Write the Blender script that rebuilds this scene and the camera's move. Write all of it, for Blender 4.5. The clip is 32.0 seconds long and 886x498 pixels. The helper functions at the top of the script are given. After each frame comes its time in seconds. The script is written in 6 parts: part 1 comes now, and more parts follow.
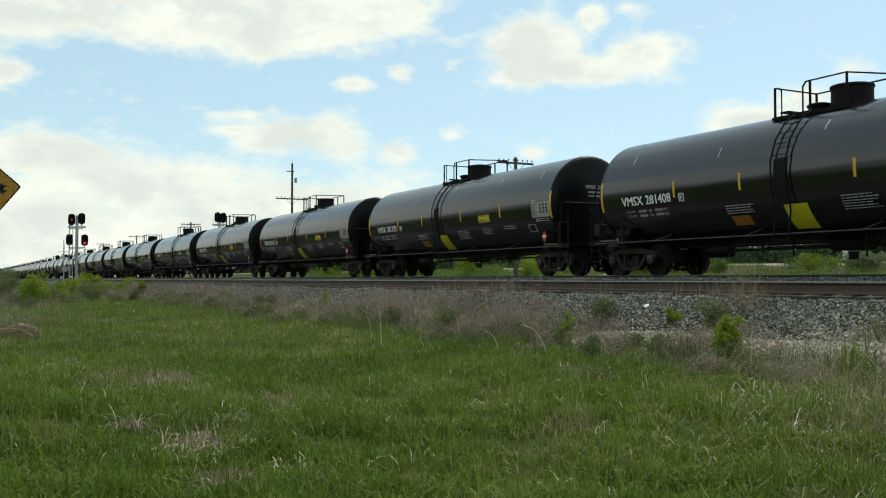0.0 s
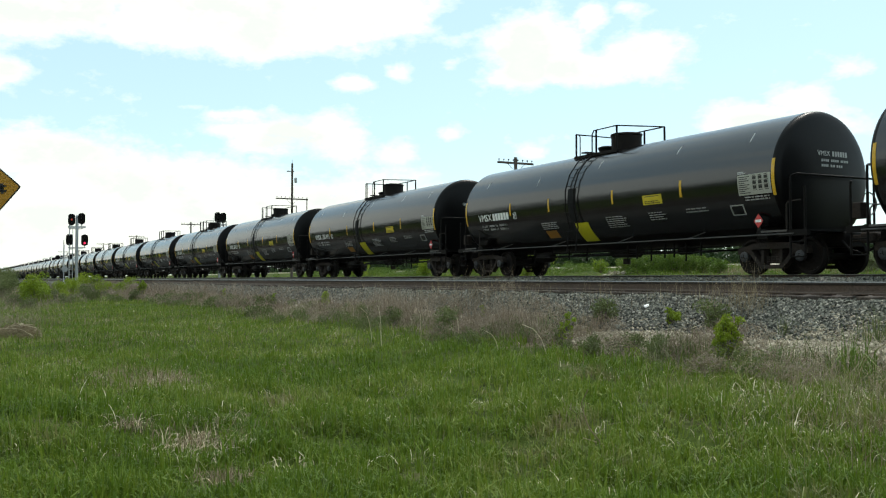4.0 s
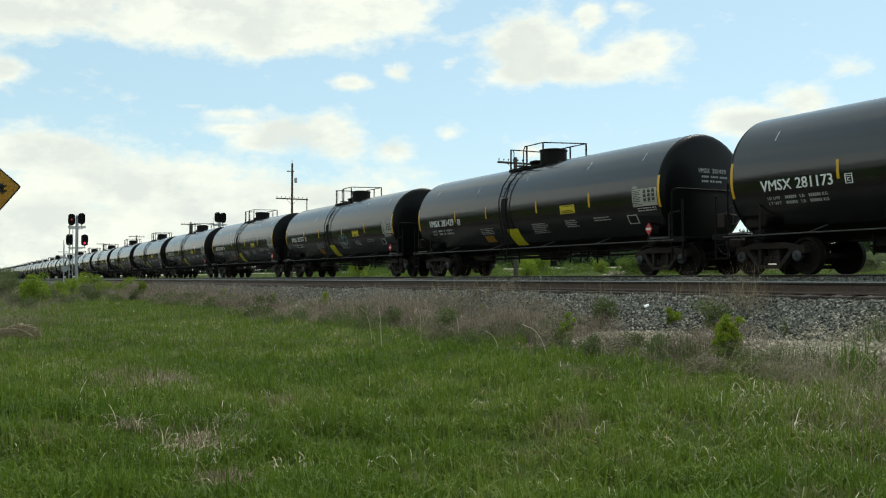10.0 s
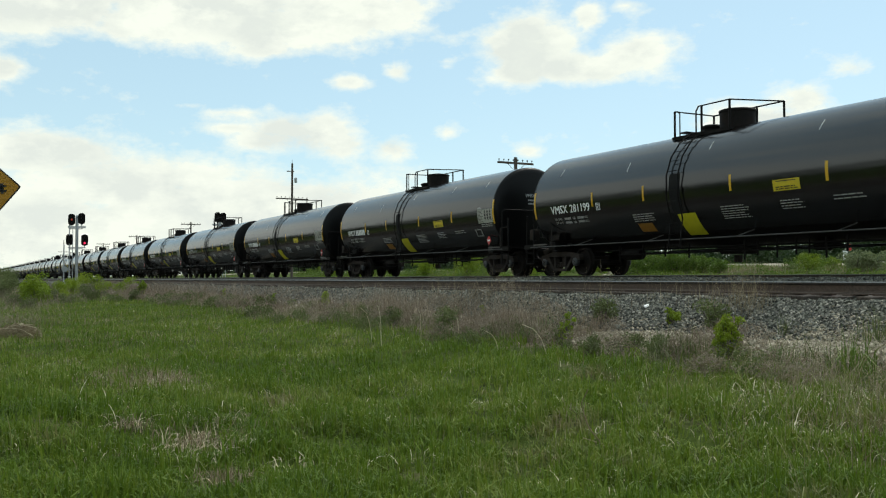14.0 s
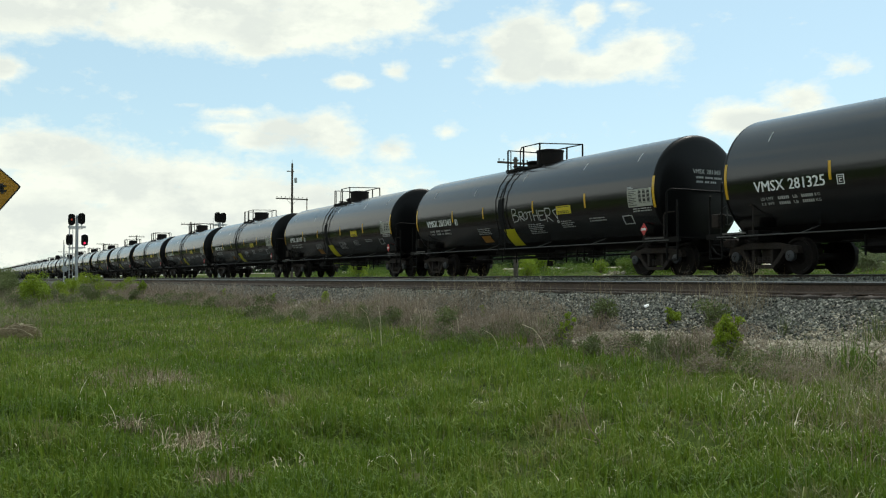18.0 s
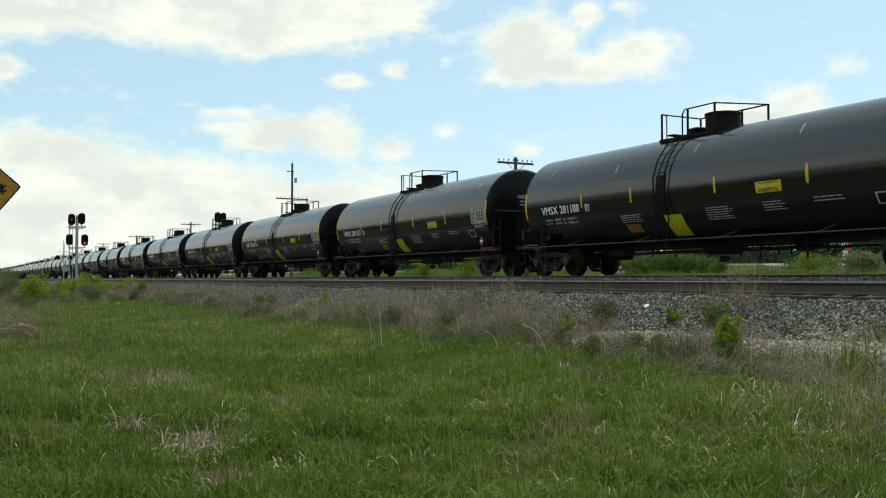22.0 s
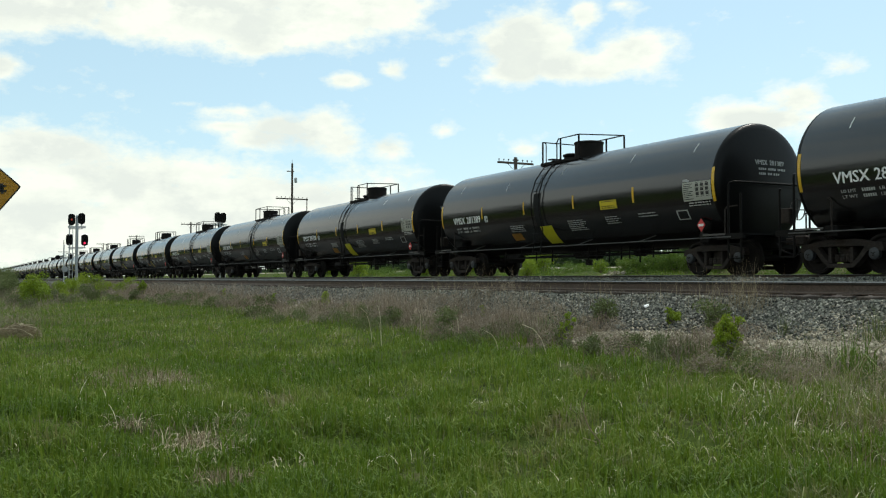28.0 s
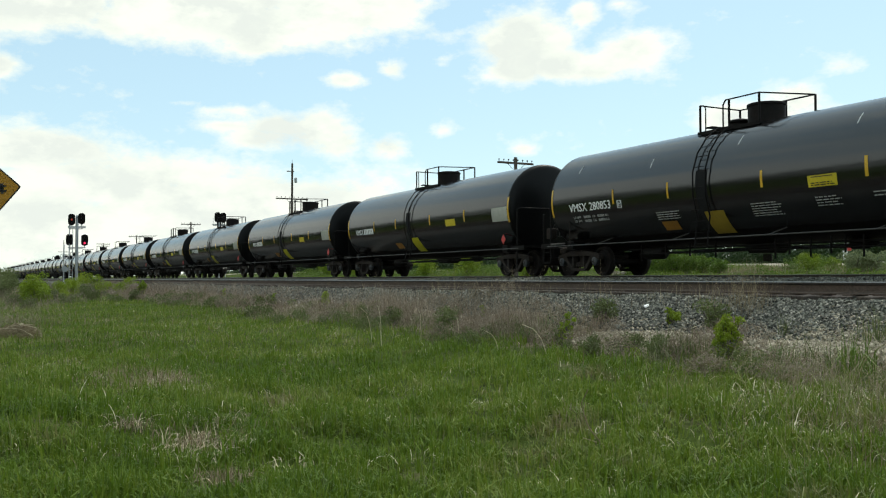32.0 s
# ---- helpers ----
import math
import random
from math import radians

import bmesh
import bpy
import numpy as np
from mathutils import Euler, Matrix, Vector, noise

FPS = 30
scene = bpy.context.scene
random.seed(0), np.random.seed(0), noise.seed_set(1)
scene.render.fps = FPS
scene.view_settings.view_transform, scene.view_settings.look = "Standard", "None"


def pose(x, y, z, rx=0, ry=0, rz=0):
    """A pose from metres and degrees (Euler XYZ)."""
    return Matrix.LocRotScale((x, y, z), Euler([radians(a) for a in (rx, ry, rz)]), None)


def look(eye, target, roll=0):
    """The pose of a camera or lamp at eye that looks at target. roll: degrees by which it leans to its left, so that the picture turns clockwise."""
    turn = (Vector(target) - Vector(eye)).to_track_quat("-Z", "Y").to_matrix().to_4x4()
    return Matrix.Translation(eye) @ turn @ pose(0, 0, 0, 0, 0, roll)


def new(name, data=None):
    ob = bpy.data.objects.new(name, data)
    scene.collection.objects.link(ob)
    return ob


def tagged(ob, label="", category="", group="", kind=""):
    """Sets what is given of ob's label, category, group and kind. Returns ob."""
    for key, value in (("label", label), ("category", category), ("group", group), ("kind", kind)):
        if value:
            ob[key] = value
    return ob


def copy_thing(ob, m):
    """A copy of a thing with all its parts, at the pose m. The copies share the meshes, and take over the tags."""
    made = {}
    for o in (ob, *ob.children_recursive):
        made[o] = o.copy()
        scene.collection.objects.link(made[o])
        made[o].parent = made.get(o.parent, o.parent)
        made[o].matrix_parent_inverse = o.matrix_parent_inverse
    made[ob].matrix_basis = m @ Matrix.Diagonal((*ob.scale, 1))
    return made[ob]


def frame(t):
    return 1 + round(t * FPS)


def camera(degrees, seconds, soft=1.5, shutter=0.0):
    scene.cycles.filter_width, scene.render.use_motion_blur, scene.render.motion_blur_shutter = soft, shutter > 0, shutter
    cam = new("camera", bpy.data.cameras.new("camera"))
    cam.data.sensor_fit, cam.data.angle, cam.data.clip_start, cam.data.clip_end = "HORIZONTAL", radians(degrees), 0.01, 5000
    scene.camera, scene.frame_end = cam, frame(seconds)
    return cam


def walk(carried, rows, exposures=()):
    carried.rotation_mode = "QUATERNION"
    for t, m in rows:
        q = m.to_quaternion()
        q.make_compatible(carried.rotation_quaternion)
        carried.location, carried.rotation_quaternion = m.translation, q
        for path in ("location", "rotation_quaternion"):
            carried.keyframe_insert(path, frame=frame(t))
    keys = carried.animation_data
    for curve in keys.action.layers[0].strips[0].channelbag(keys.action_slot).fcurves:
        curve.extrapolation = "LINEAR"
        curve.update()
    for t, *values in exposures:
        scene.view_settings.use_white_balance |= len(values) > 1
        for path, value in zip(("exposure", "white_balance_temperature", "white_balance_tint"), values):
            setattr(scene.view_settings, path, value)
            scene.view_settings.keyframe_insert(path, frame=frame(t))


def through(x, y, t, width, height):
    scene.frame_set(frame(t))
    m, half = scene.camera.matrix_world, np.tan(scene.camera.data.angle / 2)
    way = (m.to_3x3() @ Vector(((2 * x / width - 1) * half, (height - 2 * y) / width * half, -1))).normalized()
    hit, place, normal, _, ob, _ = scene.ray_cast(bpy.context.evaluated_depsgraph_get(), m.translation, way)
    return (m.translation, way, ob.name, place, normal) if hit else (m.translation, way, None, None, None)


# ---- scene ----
# Camera: stands still on a low stand in the field beside the line.
EYE = Vector((0.0, -19.15, -0.11))
YAW, PITCH = radians(27.733), radians(1.854)
AIM = Vector((-math.cos(YAW) * math.cos(PITCH), math.sin(YAW) * math.cos(PITCH), math.sin(PITCH)))
cam = camera(51.18, 32.0, soft=1.15)
walk(cam, [(0.0, look(EYE, EYE + AIM * 30)), (32.0, look(EYE, EYE + AIM * 30))],
     [(0.0, 0.0), (1.2, 0.06), (2.4, 0.31), (5.8, 0.28), (7.0, 0.10), (9.0, 0.03), (25.0, 0.04), (28.0, 0.09), (32.0, 0.14)])

# ---- daylight ----
SUN_ELEVATION, SUN_AZIMUTH = 58.0, 20.0   # azimuth from +y towards -x
sun_way = Vector((-math.sin(radians(SUN_AZIMUTH)) * math.cos(radians(SUN_ELEVATION)),
                  math.cos(radians(SUN_AZIMUTH)) * math.cos(radians(SUN_ELEVATION)),
                  math.sin(radians(SUN_ELEVATION))))
sun = new("sun", bpy.data.lights.new("sun", "SUN"))
sun.data.energy, sun.data.angle, sun.data.color = 2.1, radians(3.0), (1.0, 0.95, 0.86)
sun.matrix_world = look(sun_way * 100, (0, 0, 0))
world = bpy.data.worlds.new("sky")
scene.world = world
world.use_nodes = True
wn = world.node_tree
sky = wn.nodes.new("ShaderNodeTexSky")
sky.sky_type, sky.sun_disc = "NISHITA", False
sky.sun_elevation, sky.sun_rotation = radians(SUN_ELEVATION), radians(-SUN_AZIMUTH)
sky.air_density, sky.dust_density, sky.ozone_density = 1.0, 0.6, 1.6
haze = wn.nodes.new("ShaderNodeMix")       # thin white haze over the blue
haze.data_type = "RGBA"
haze.inputs[0].default_value = 0.55
haze.inputs[7].default_value = (3.9, 5.6, 5.75, 1)
wn.links.new(sky.outputs[0], haze.inputs[6])
wn.links.new(haze.outputs[2], wn.nodes["Background"].inputs[0])
wn.nodes["Background"].inputs[1].default_value = 0.15


# ---- materials ----
class Nodes:
    def __init__(self, name):
        self.m = bpy.data.materials.new(name)
        self.m.use_nodes = True
        self.t = self.m.node_tree
        self.b = self.t.nodes["Principled BSDF"]

    def add(self, kind, **inputs):
        n = self.t.nodes.new(kind)
        for k, v in inputs.items():
            n.inputs[k.replace("_", " ")].default_value = v
        return n

    def link(self, a, b):
        self.t.links.new(a, b)

    def noise(self, vec, scale, detail=4.0, rough=0.6):
        n = self.add("ShaderNodeTexNoise", Scale=scale, Detail=detail, Roughness=rough)
        self.link(vec, n.inputs["Vector"])
        return n.outputs["Fac"]

    def ramp(self, fac, stops):
        n = self.t.nodes.new("ShaderNodeValToRGB")
        el = n.color_ramp.elements
        while len(el) < len(stops):
            el.new(0.5)
        for e, (p, c) in zip(el, stops):
            e.position, e.color = p, (*c, 1)
        self.link(fac, n.inputs[0])
        return n.outputs[0]

    def mix(self, fac, a, b, mode="MIX"):
        n = self.t.nodes.new("ShaderNodeMix")
        n.data_type, n.blend_type = "RGBA", mode
        for s, v in ((n.inputs[0], fac), (n.inputs[6], a), (n.inputs[7], b)):
            if isinstance(v, (int, float)):
                s.default_value = v
            elif isinstance(v, tuple):
                s.default_value = (*v, 1)
            else:
                self.link(v, s)
        return n.outputs[2]

    def math(self, op, a, b=0.0, clamp=False):
        n = self.t.nodes.new("ShaderNodeMath")
        n.operation, n.use_clamp = op, clamp
        for s, v in zip(n.inputs, (a, b)):
            if isinstance(v, (int, float)):
                s.default_value = v
            else:
                self.link(v, s)
        return n.outputs[0]

    def bump(self, height, strength, distance):
        n = self.add("ShaderNodeBump", Strength=strength, Distance=distance)
        self.link(height, n.inputs["Height"])
        self.link(n.outputs[0], self.b.inputs["Normal"])


def surface(name, dark, light, rough=0.6, metal=0.0, grain=18.0, stain=1.3, bump=0.15, deep=0.004, dirt=None, dirt_amount=0.35, coords="Object", spread=0.0, spec=0.5):
    """A plain surface with grain and stains at two scales."""
    s = Nodes(name)
    co = s.t.nodes.new("ShaderNodeTexCoord").outputs[coords] if coords != "World" else s.t.nodes.new("ShaderNodeNewGeometry").outputs["Position"]
    fine, wide = s.noise(co, grain, 5), s.noise(co, stain, 4)
    c = s.mix(s.ramp(fine, [(0.3, (0, 0, 0)), (0.7, (1, 1, 1))]), dark, light)
    if dirt:
        c = s.mix(s.math("MULTIPLY", s.ramp(wide, [(0.48, (0, 0, 0)), (0.72, (1, 1, 1))]), dirt_amount), c, dirt)
    if spread:
        info = s.t.nodes.new("ShaderNodeObjectInfo").outputs["Random"]
        c = s.mix(s.math("MULTIPLY", info, spread), c, tuple(v * 0.45 for v in dark))
    s.link(c, s.b.inputs["Base Color"])
    s.link(s.math("ADD", s.math("MULTIPLY", wide, 0.3), rough - 0.15, True), s.b.inputs["Roughness"])
    s.b.inputs["Metallic"].default_value = metal
    s.b.inputs["Specular IOR Level"].default_value = spec
    if bump:
        s.bump(fine, bump, deep)
    return s.m


def tank_paint():
    """Black gloss paint on steel, dulled by road film, with run-down streaks."""
    s = Nodes("tank_paint")
    co = s.t.nodes.new("ShaderNodeTexCoord").outputs["Object"]
    stretch = s.add("ShaderNodeMapping")
    stretch.inputs["Scale"].default_value = (2.2, 0.35, 0.35)
    s.link(co, stretch.inputs["Vector"])
    streak, fine, wide = s.noise(stretch.outputs[0], 2.4, 6, 0.7), s.noise(co, 30, 4), s.noise(co, 0.5, 3)
    base = s.mix(s.ramp(streak, [(0.4, (0, 0, 0)), (0.75, (1, 1, 1))]), (0.0030, 0.0029, 0.0033), (0.0082, 0.0074, 0.0074))
    base = s.mix(s.math("MULTIPLY", s.ramp(fine, [(0.55, (0, 0, 0)), (0.8, (1, 1, 1))]), 0.3), base, (0.013, 0.0118, 0.0115))
    tone = s.t.nodes.new("ShaderNodeObjectInfo").outputs["Random"]
    base = s.mix(s.math("MULTIPLY", tone, 0.25), base, (0.009, 0.0078, 0.0074))
    s.link(base, s.b.inputs["Base Color"])
    s.link(s.math("ADD", s.math("MULTIPLY", streak, 0.12), 0.11), s.b.inputs["Roughness"])
    s.b.inputs["Specular IOR Level"].default_value = 0.85
    s.b.inputs["Specular Tint"].default_value = (0.89, 0.94, 1.0, 1)
    s.bump(wide, 0.15, 0.02)
    return s.m


def leaf_paint(name, stops, patch_scale=0.35, through=0.35, straw=None, straw_at=0.62, fine_patch=0.0):
    """Leaves and blades: each its own tone, drifting in patches over the field, and letting light through."""
    s = Nodes(name)
    geo = s.t.nodes.new("ShaderNodeNewGeometry")
    wide = s.math("SUBTRACT", s.math("MULTIPLY", s.noise(geo.outputs["Position"], patch_scale, 3), 1.9), 0.45)
    if fine_patch:
        tuft = s.math("SUBTRACT", s.noise(geo.outputs["Position"], 2.3, 4, 0.7), 0.5)
        wide = s.math("ADD", wide, s.math("MULTIPLY", tuft, fine_patch))
    fac = s.math("ADD", s.math("MULTIPLY", geo.outputs["Random Per Island"], 0.44), s.math("MULTIPLY", wide, 0.64), True)
    c = s.ramp(fac, stops)
    if straw:
        patch = s.noise(geo.outputs["Position"], 0.9, 4)
        c = s.mix(s.ramp(patch, [(straw_at, (0, 0, 0)), (straw_at + 0.1, (0.8, 0.8, 0.8))]), c, straw)
    s.link(c, s.b.inputs["Base Color"])
    s.b.inputs["Roughness"].default_value = 0.55
    s.b.inputs["Specular IOR Level"].default_value = 0.24
    tr = s.t.nodes.new("ShaderNodeBsdfTranslucent")
    s.link(c, tr.inputs["Color"])
    mx = s.t.nodes.new("ShaderNodeMixShader")
    mx.inputs[0].default_value = through
    s.link(s.b.outputs[0], mx.inputs[1]), s.link(tr.outputs[0], mx.inputs[2])
    s.link(mx.outputs[0], s.t.nodes["Material Output"].inputs["Surface"])
    return s.m


def island_paint(name, stops, rough=0.85, bump_scale=60.0):
    """Stones: every stone takes its own tone."""
    s = Nodes(name)
    geo = s.t.nodes.new("ShaderNodeNewGeometry")
    fine = s.noise(geo.outputs["Position"], bump_scale, 4)
    fac = s.math("ADD", s.math("MULTIPLY", geo.outputs["Random Per Island"], 0.8), s.math("MULTIPLY", fine, 0.2))
    s.link(s.ramp(fac, stops), s.b.inputs["Base Color"])
    s.b.inputs["Roughness"].default_value = rough
    s.bump(fine, 0.3, 0.005)
    return s.m


def ground_paint():
    s = Nodes("field_soil")
    geo = s.t.nodes.new("ShaderNodeNewGeometry").outputs["Position"]
    fine, mid, wide = s.noise(geo, 25, 6), s.noise(geo, 1.4, 5), s.noise(geo, 0.05, 4)
    grass = s.ramp(fine, [(0.3, (0.022, 0.036, 0.004)), (0.5, (0.042, 0.066, 0.007)), (0.75, (0.085, 0.105, 0.02))])
    straw = s.ramp(fine, [(0.3, (0.07, 0.06, 0.035)), (0.7, (0.2, 0.17, 0.1))])
    c = s.mix(s.ramp(mid, [(0.52, (0, 0, 0)), (0.7, (0.7, 0.7, 0.7))]), grass, straw)
    c = s.mix(s.math("MULTIPLY", wide, 0.4), c, (0.06, 0.085, 0.012))
    xyz = s.t.nodes.new("ShaderNodeSeparateXYZ")
    s.link(geo, xyz.inputs[0])
    edge = s.math("ADD", s.math("MULTIPLY", s.math("ABSOLUTE", s.math("ADD", xyz.outputs["Y"], 10.1)), -1.0), s.math("MULTIPLY", mid, 2.6))
    bare = s.ramp(edge, [(0.0, (0, 0, 0)), (0.45, (1, 1, 1))])
    tan = s.ramp(fine, [(0.3, (0.10, 0.080, 0.052)), (0.55, (0.20, 0.168, 0.112)), (0.75, (0.34, 0.29, 0.205))])
    litter = s.ramp(fine, [(0.3, (0.06, 0.048, 0.033)), (0.55, (0.13, 0.10, 0.068)), (0.75, (0.26, 0.21, 0.145))])
    low = s.math("ADD", s.math("MULTIPLY", s.math("ADD", xyz.outputs["Y"], 10.1), -0.9), s.math("MULTIPLY", s.math("SUBTRACT", mid, 0.5), 2.2))
    blotch = s.ramp(s.noise(geo, 0.55, 3), [(0.46, (1, 1, 1)), (0.60, (0, 0, 0))])       # bare tan spots among dead litter
    low = s.math("ADD", s.ramp(low, [(0.0, (0, 0, 0)), (0.5, (1, 1, 1))]), s.math("MULTIPLY", blotch, 0.75), True)
    c = s.mix(bare, c, s.mix(low, tan, litter))
    s.link(c, s.b.inputs["Base Color"])
    s.b.inputs["Roughness"].default_value = 0.95
    s.b.inputs["Specular IOR Level"].default_value = 0.1
    s.bump(fine, 0.6, 0.04)
    return s.m


M = {
    "tank": tank_paint(),
    # tank ends darker than the shell: their dim reflection is put into the paint
    "head": surface("dimmed_black_tank_end", (0.0025, 0.0025, 0.0028), (0.0052, 0.0048, 0.0048), 0.36, 0.0, 16, 0.9, 0.03, dirt=(0.008, 0.007, 0.0064), dirt_amount=0.35, spec=0.14),
    "black": surface("black_painted_steel", (0.0048, 0.0043, 0.0041), (0.0105, 0.0090, 0.0084), 0.55, 0.0, 22, 2.0, dirt=(0.016, 0.012, 0.010), dirt_amount=0.3, spec=0.08),
    "grime": surface("grimy_cast_steel", (0.016, 0.0125, 0.011), (0.042, 0.034, 0.029), 0.8, 0.0, 26, 3.0, dirt=(0.05, 0.034, 0.024), dirt_amount=0.5, spec=0.18),
    "hatch": surface("rust_brown_black_hatch", (0.0045, 0.0038, 0.0038), (0.013, 0.010, 0.0092), 0.7, 0.0, 20, 3.0, dirt=(0.028, 0.016, 0.012), dirt_amount=0.35, spec=0.15),
    "wheel": surface("oily_dark_wheel_steel", (0.0075, 0.0064, 0.0060), (0.017, 0.0135, 0.0118), 0.75, 0.0, 24, 3.0, dirt=(0.03, 0.021, 0.016), dirt_amount=0.4, spec=0.15),
    "pipe": surface("worn_grey_steel", (0.045, 0.043, 0.042), (0.11, 0.105, 0.10), 0.5, 0.2, 30, 3.0, dirt=(0.07, 0.05, 0.04)),
    "bearing": surface("bearing_cap_blue_grey", (0.022, 0.024, 0.027), (0.06, 0.066, 0.073), 0.5, 0.3, 30, 4.0, dirt=(0.06, 0.05, 0.045)),
    "yellow": surface("reflective_yellow", (0.60, 0.33, 0.02), (0.75, 0.45, 0.03), 0.28, 0, 40, 5.0, bump=0.05, dirt=(0.3, 0.17, 0.02)),
    "lemon": surface("lemon_yellow_placard", (0.56, 0.43, 0.015), (0.70, 0.55, 0.025), 0.45, 0, 40, 5.0, bump=0.05, dirt=(0.3, 0.22, 0.02)),
    "lime": surface("yellow_green_paint", (0.50, 0.46, 0.010), (0.64, 0.59, 0.015), 0.5, 0, 30, 3.0, bump=0.05, dirt=(0.2, 0.17, 0.02)),
    "orange": surface("faded_orange_paint", (0.24, 0.11, 0.010), (0.34, 0.155, 0.015), 0.6, 0, 30, 3.0, bump=0.05, dirt=(0.15, 0.08, 0.02)),
    "ochre": surface("weathered_ochre_paint", (0.26, 0.17, 0.012), (0.36, 0.25, 0.02), 0.6, 0, 30, 3.0, bump=0.05, dirt=(0.12, 0.08, 0.02), dirt_amount=0.5),
    "white": surface("white_stencil_paint", (0.74, 0.74, 0.73), (0.9, 0.9, 0.89), 0.6, 0, 40, 6.0, bump=0.0, dirt=(0.35, 0.34, 0.32)),
    "pale": surface("worn_white_stencil", (0.30, 0.30, 0.29), (0.5, 0.5, 0.48), 0.6, 0, 40, 6.0, bump=0.0, dirt=(0.1, 0.1, 0.1)),
    "panel": surface("pale_grey_data_panel", (0.34, 0.34, 0.29), (0.46, 0.46, 0.40), 0.5, 0, 40, 6.0, bump=0.0, dirt=(0.25, 0.24, 0.2)),
    "red": surface("red_placard", (0.55, 0.03, 0.03), (0.65, 0.06, 0.05), 0.5, 0, 30, 4.0, bump=0.0),
    "rust": surface("rail_rust", (0.050, 0.034, 0.026), (0.125, 0.085, 0.064), 0.85, 0.0, 30, 2.0, 0.3, dirt=(0.085, 0.054, 0.038), coords="World"),
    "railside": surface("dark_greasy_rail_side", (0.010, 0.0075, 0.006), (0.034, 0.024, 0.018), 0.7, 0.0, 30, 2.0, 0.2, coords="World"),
    "railhead": surface("polished_rail_head", (0.17, 0.16, 0.155), (0.30, 0.29, 0.28), 0.38, 0.8, 20, 1.0, 0.05, coords="World"),
    "tie": surface("creosoted_timber", (0.035, 0.026, 0.020), (0.10, 0.075, 0.058), 0.9, 0, 24, 3.0, 0.5, 0.01, dirt=(0.17, 0.15, 0.13), spread=0.4),
    "gravel": surface("packed_ballast", (0.03, 0.029, 0.025), (0.14, 0.13, 0.11), 0.9, 0, 17, 0.8, 0.9, 0.05, dirt=(0.11, 0.09, 0.075), coords="World"),
    "stone": island_paint("crushed_stone", [(0.0, (0.014, 0.0142, 0.0115)), (0.35, (0.062, 0.062, 0.050)), (0.62, (0.14, 0.138, 0.112)), (0.82, (0.25, 0.24, 0.195)), (0.94, (0.44, 0.41, 0.34)), (1.0, (0.85, 0.82, 0.74))]),
    "sandstone": island_paint("tan_gravel", [(0.0, (0.12, 0.10, 0.070)), (0.5, (0.29, 0.245, 0.172)), (0.9, (0.48, 0.42, 0.315)), (1.0, (0.72, 0.67, 0.56))]),
    "soil": ground_paint(),
    "road": surface("pale_gravel_road", (0.22, 0.19, 0.13), (0.42, 0.37, 0.27), 0.95, 0, 8, 0.5, 0.4, 0.02, coords="World"),
    "galv": surface("galvanised_steel", (0.30, 0.31, 0.32), (0.48, 0.49, 0.50), 0.45, 0.4, 30, 3.0, 0.05),
    "wood": surface("weathered_pole_timber", (0.055, 0.042, 0.034), (0.13, 0.105, 0.085), 0.9, 0, 20, 1.2, 0.4),
    "sign": surface("yellow_sign_sheet", (0.42, 0.185, 0.008), (0.49, 0.225, 0.012), 0.45, 0, 12, 2.0, 0.02, dirt=(0.3, 0.16, 0.012), dirt_amount=0.25),
    "matte": surface("matte_black_paint", (0.003, 0.003, 0.003), (0.008, 0.008, 0.008), 0.98, 0, 60, 3.0, 0.6, 0.003),
    "teal": surface("faded_teal_paint", (0.05, 0.15, 0.15), (0.11, 0.26, 0.25), 0.7, 0, 40, 6.0, bump=0.0, dirt=(0.02, 0.03, 0.03)),
    "signink": surface("black_sign_ink", (0.012, 0.011, 0.01), (0.025, 0.022, 0.02), 0.5),
    "bark": surface("tree_bark", (0.05, 0.04, 0.03), (0.13, 0.105, 0.08), 0.95, 0, 20, 2, 0.6),
    "grass": leaf_paint("meadow_grass", [(0.0, (0.040, 0.078, 0.006)), (0.4, (0.102, 0.170, 0.013)), (0.75, (0.176, 0.236, 0.030)), (0.94, (0.26, 0.275, 0.085)), (1.0, (0.50, 0.46, 0.30))], straw=(0.24, 0.19, 0.11), straw_at=0.61, fine_patch=1.6),
    "straw": leaf_paint("dry_straw", [(0.0, (0.11, 0.083, 0.05)), (0.5, (0.25, 0.195, 0.115)), (1.0, (0.52, 0.45, 0.31))], through=0.25),
    "bleached": leaf_paint("bleached_straw", [(0.0, (0.44, 0.36, 0.23)), (0.5, (0.70, 0.60, 0.42)), (1.0, (0.92, 0.84, 0.64))], through=0.2),
    "deadweed": leaf_paint("grey_dead_weed", [(0.0, (0.085, 0.065, 0.047)), (0.5, (0.20, 0.157, 0.112)), (1.0, (0.45, 0.37, 0.275))], through=0.2),
    "weed": leaf_paint("weed_leaf", [(0.0, (0.055, 0.076, 0.020)), (0.5, (0.110, 0.138, 0.044)), (1.0, (0.185, 0.205, 0.084))], through=0.3),
    "bright": leaf_paint("young_shrub_leaf", [(0.0, (0.09, 0.15, 0.011)), (0.5, (0.185, 0.265, 0.020)), (1.0, (0.32, 0.39, 0.040))], through=0.42),
    "sage": leaf_paint("grey_green_leaf", [(0.0, (0.10, 0.125, 0.050)), (0.5, (0.20, 0.235, 0.11)), (1.0, (0.33, 0.36, 0.20))], through=0.35),
    "bankleaf": leaf_paint("bank_weed_leaf", [(0.0, (0.045, 0.085, 0.012)), (0.5, (0.10, 0.165, 0.022)), (1.0, (0.19, 0.25, 0.045))], through=0.35),
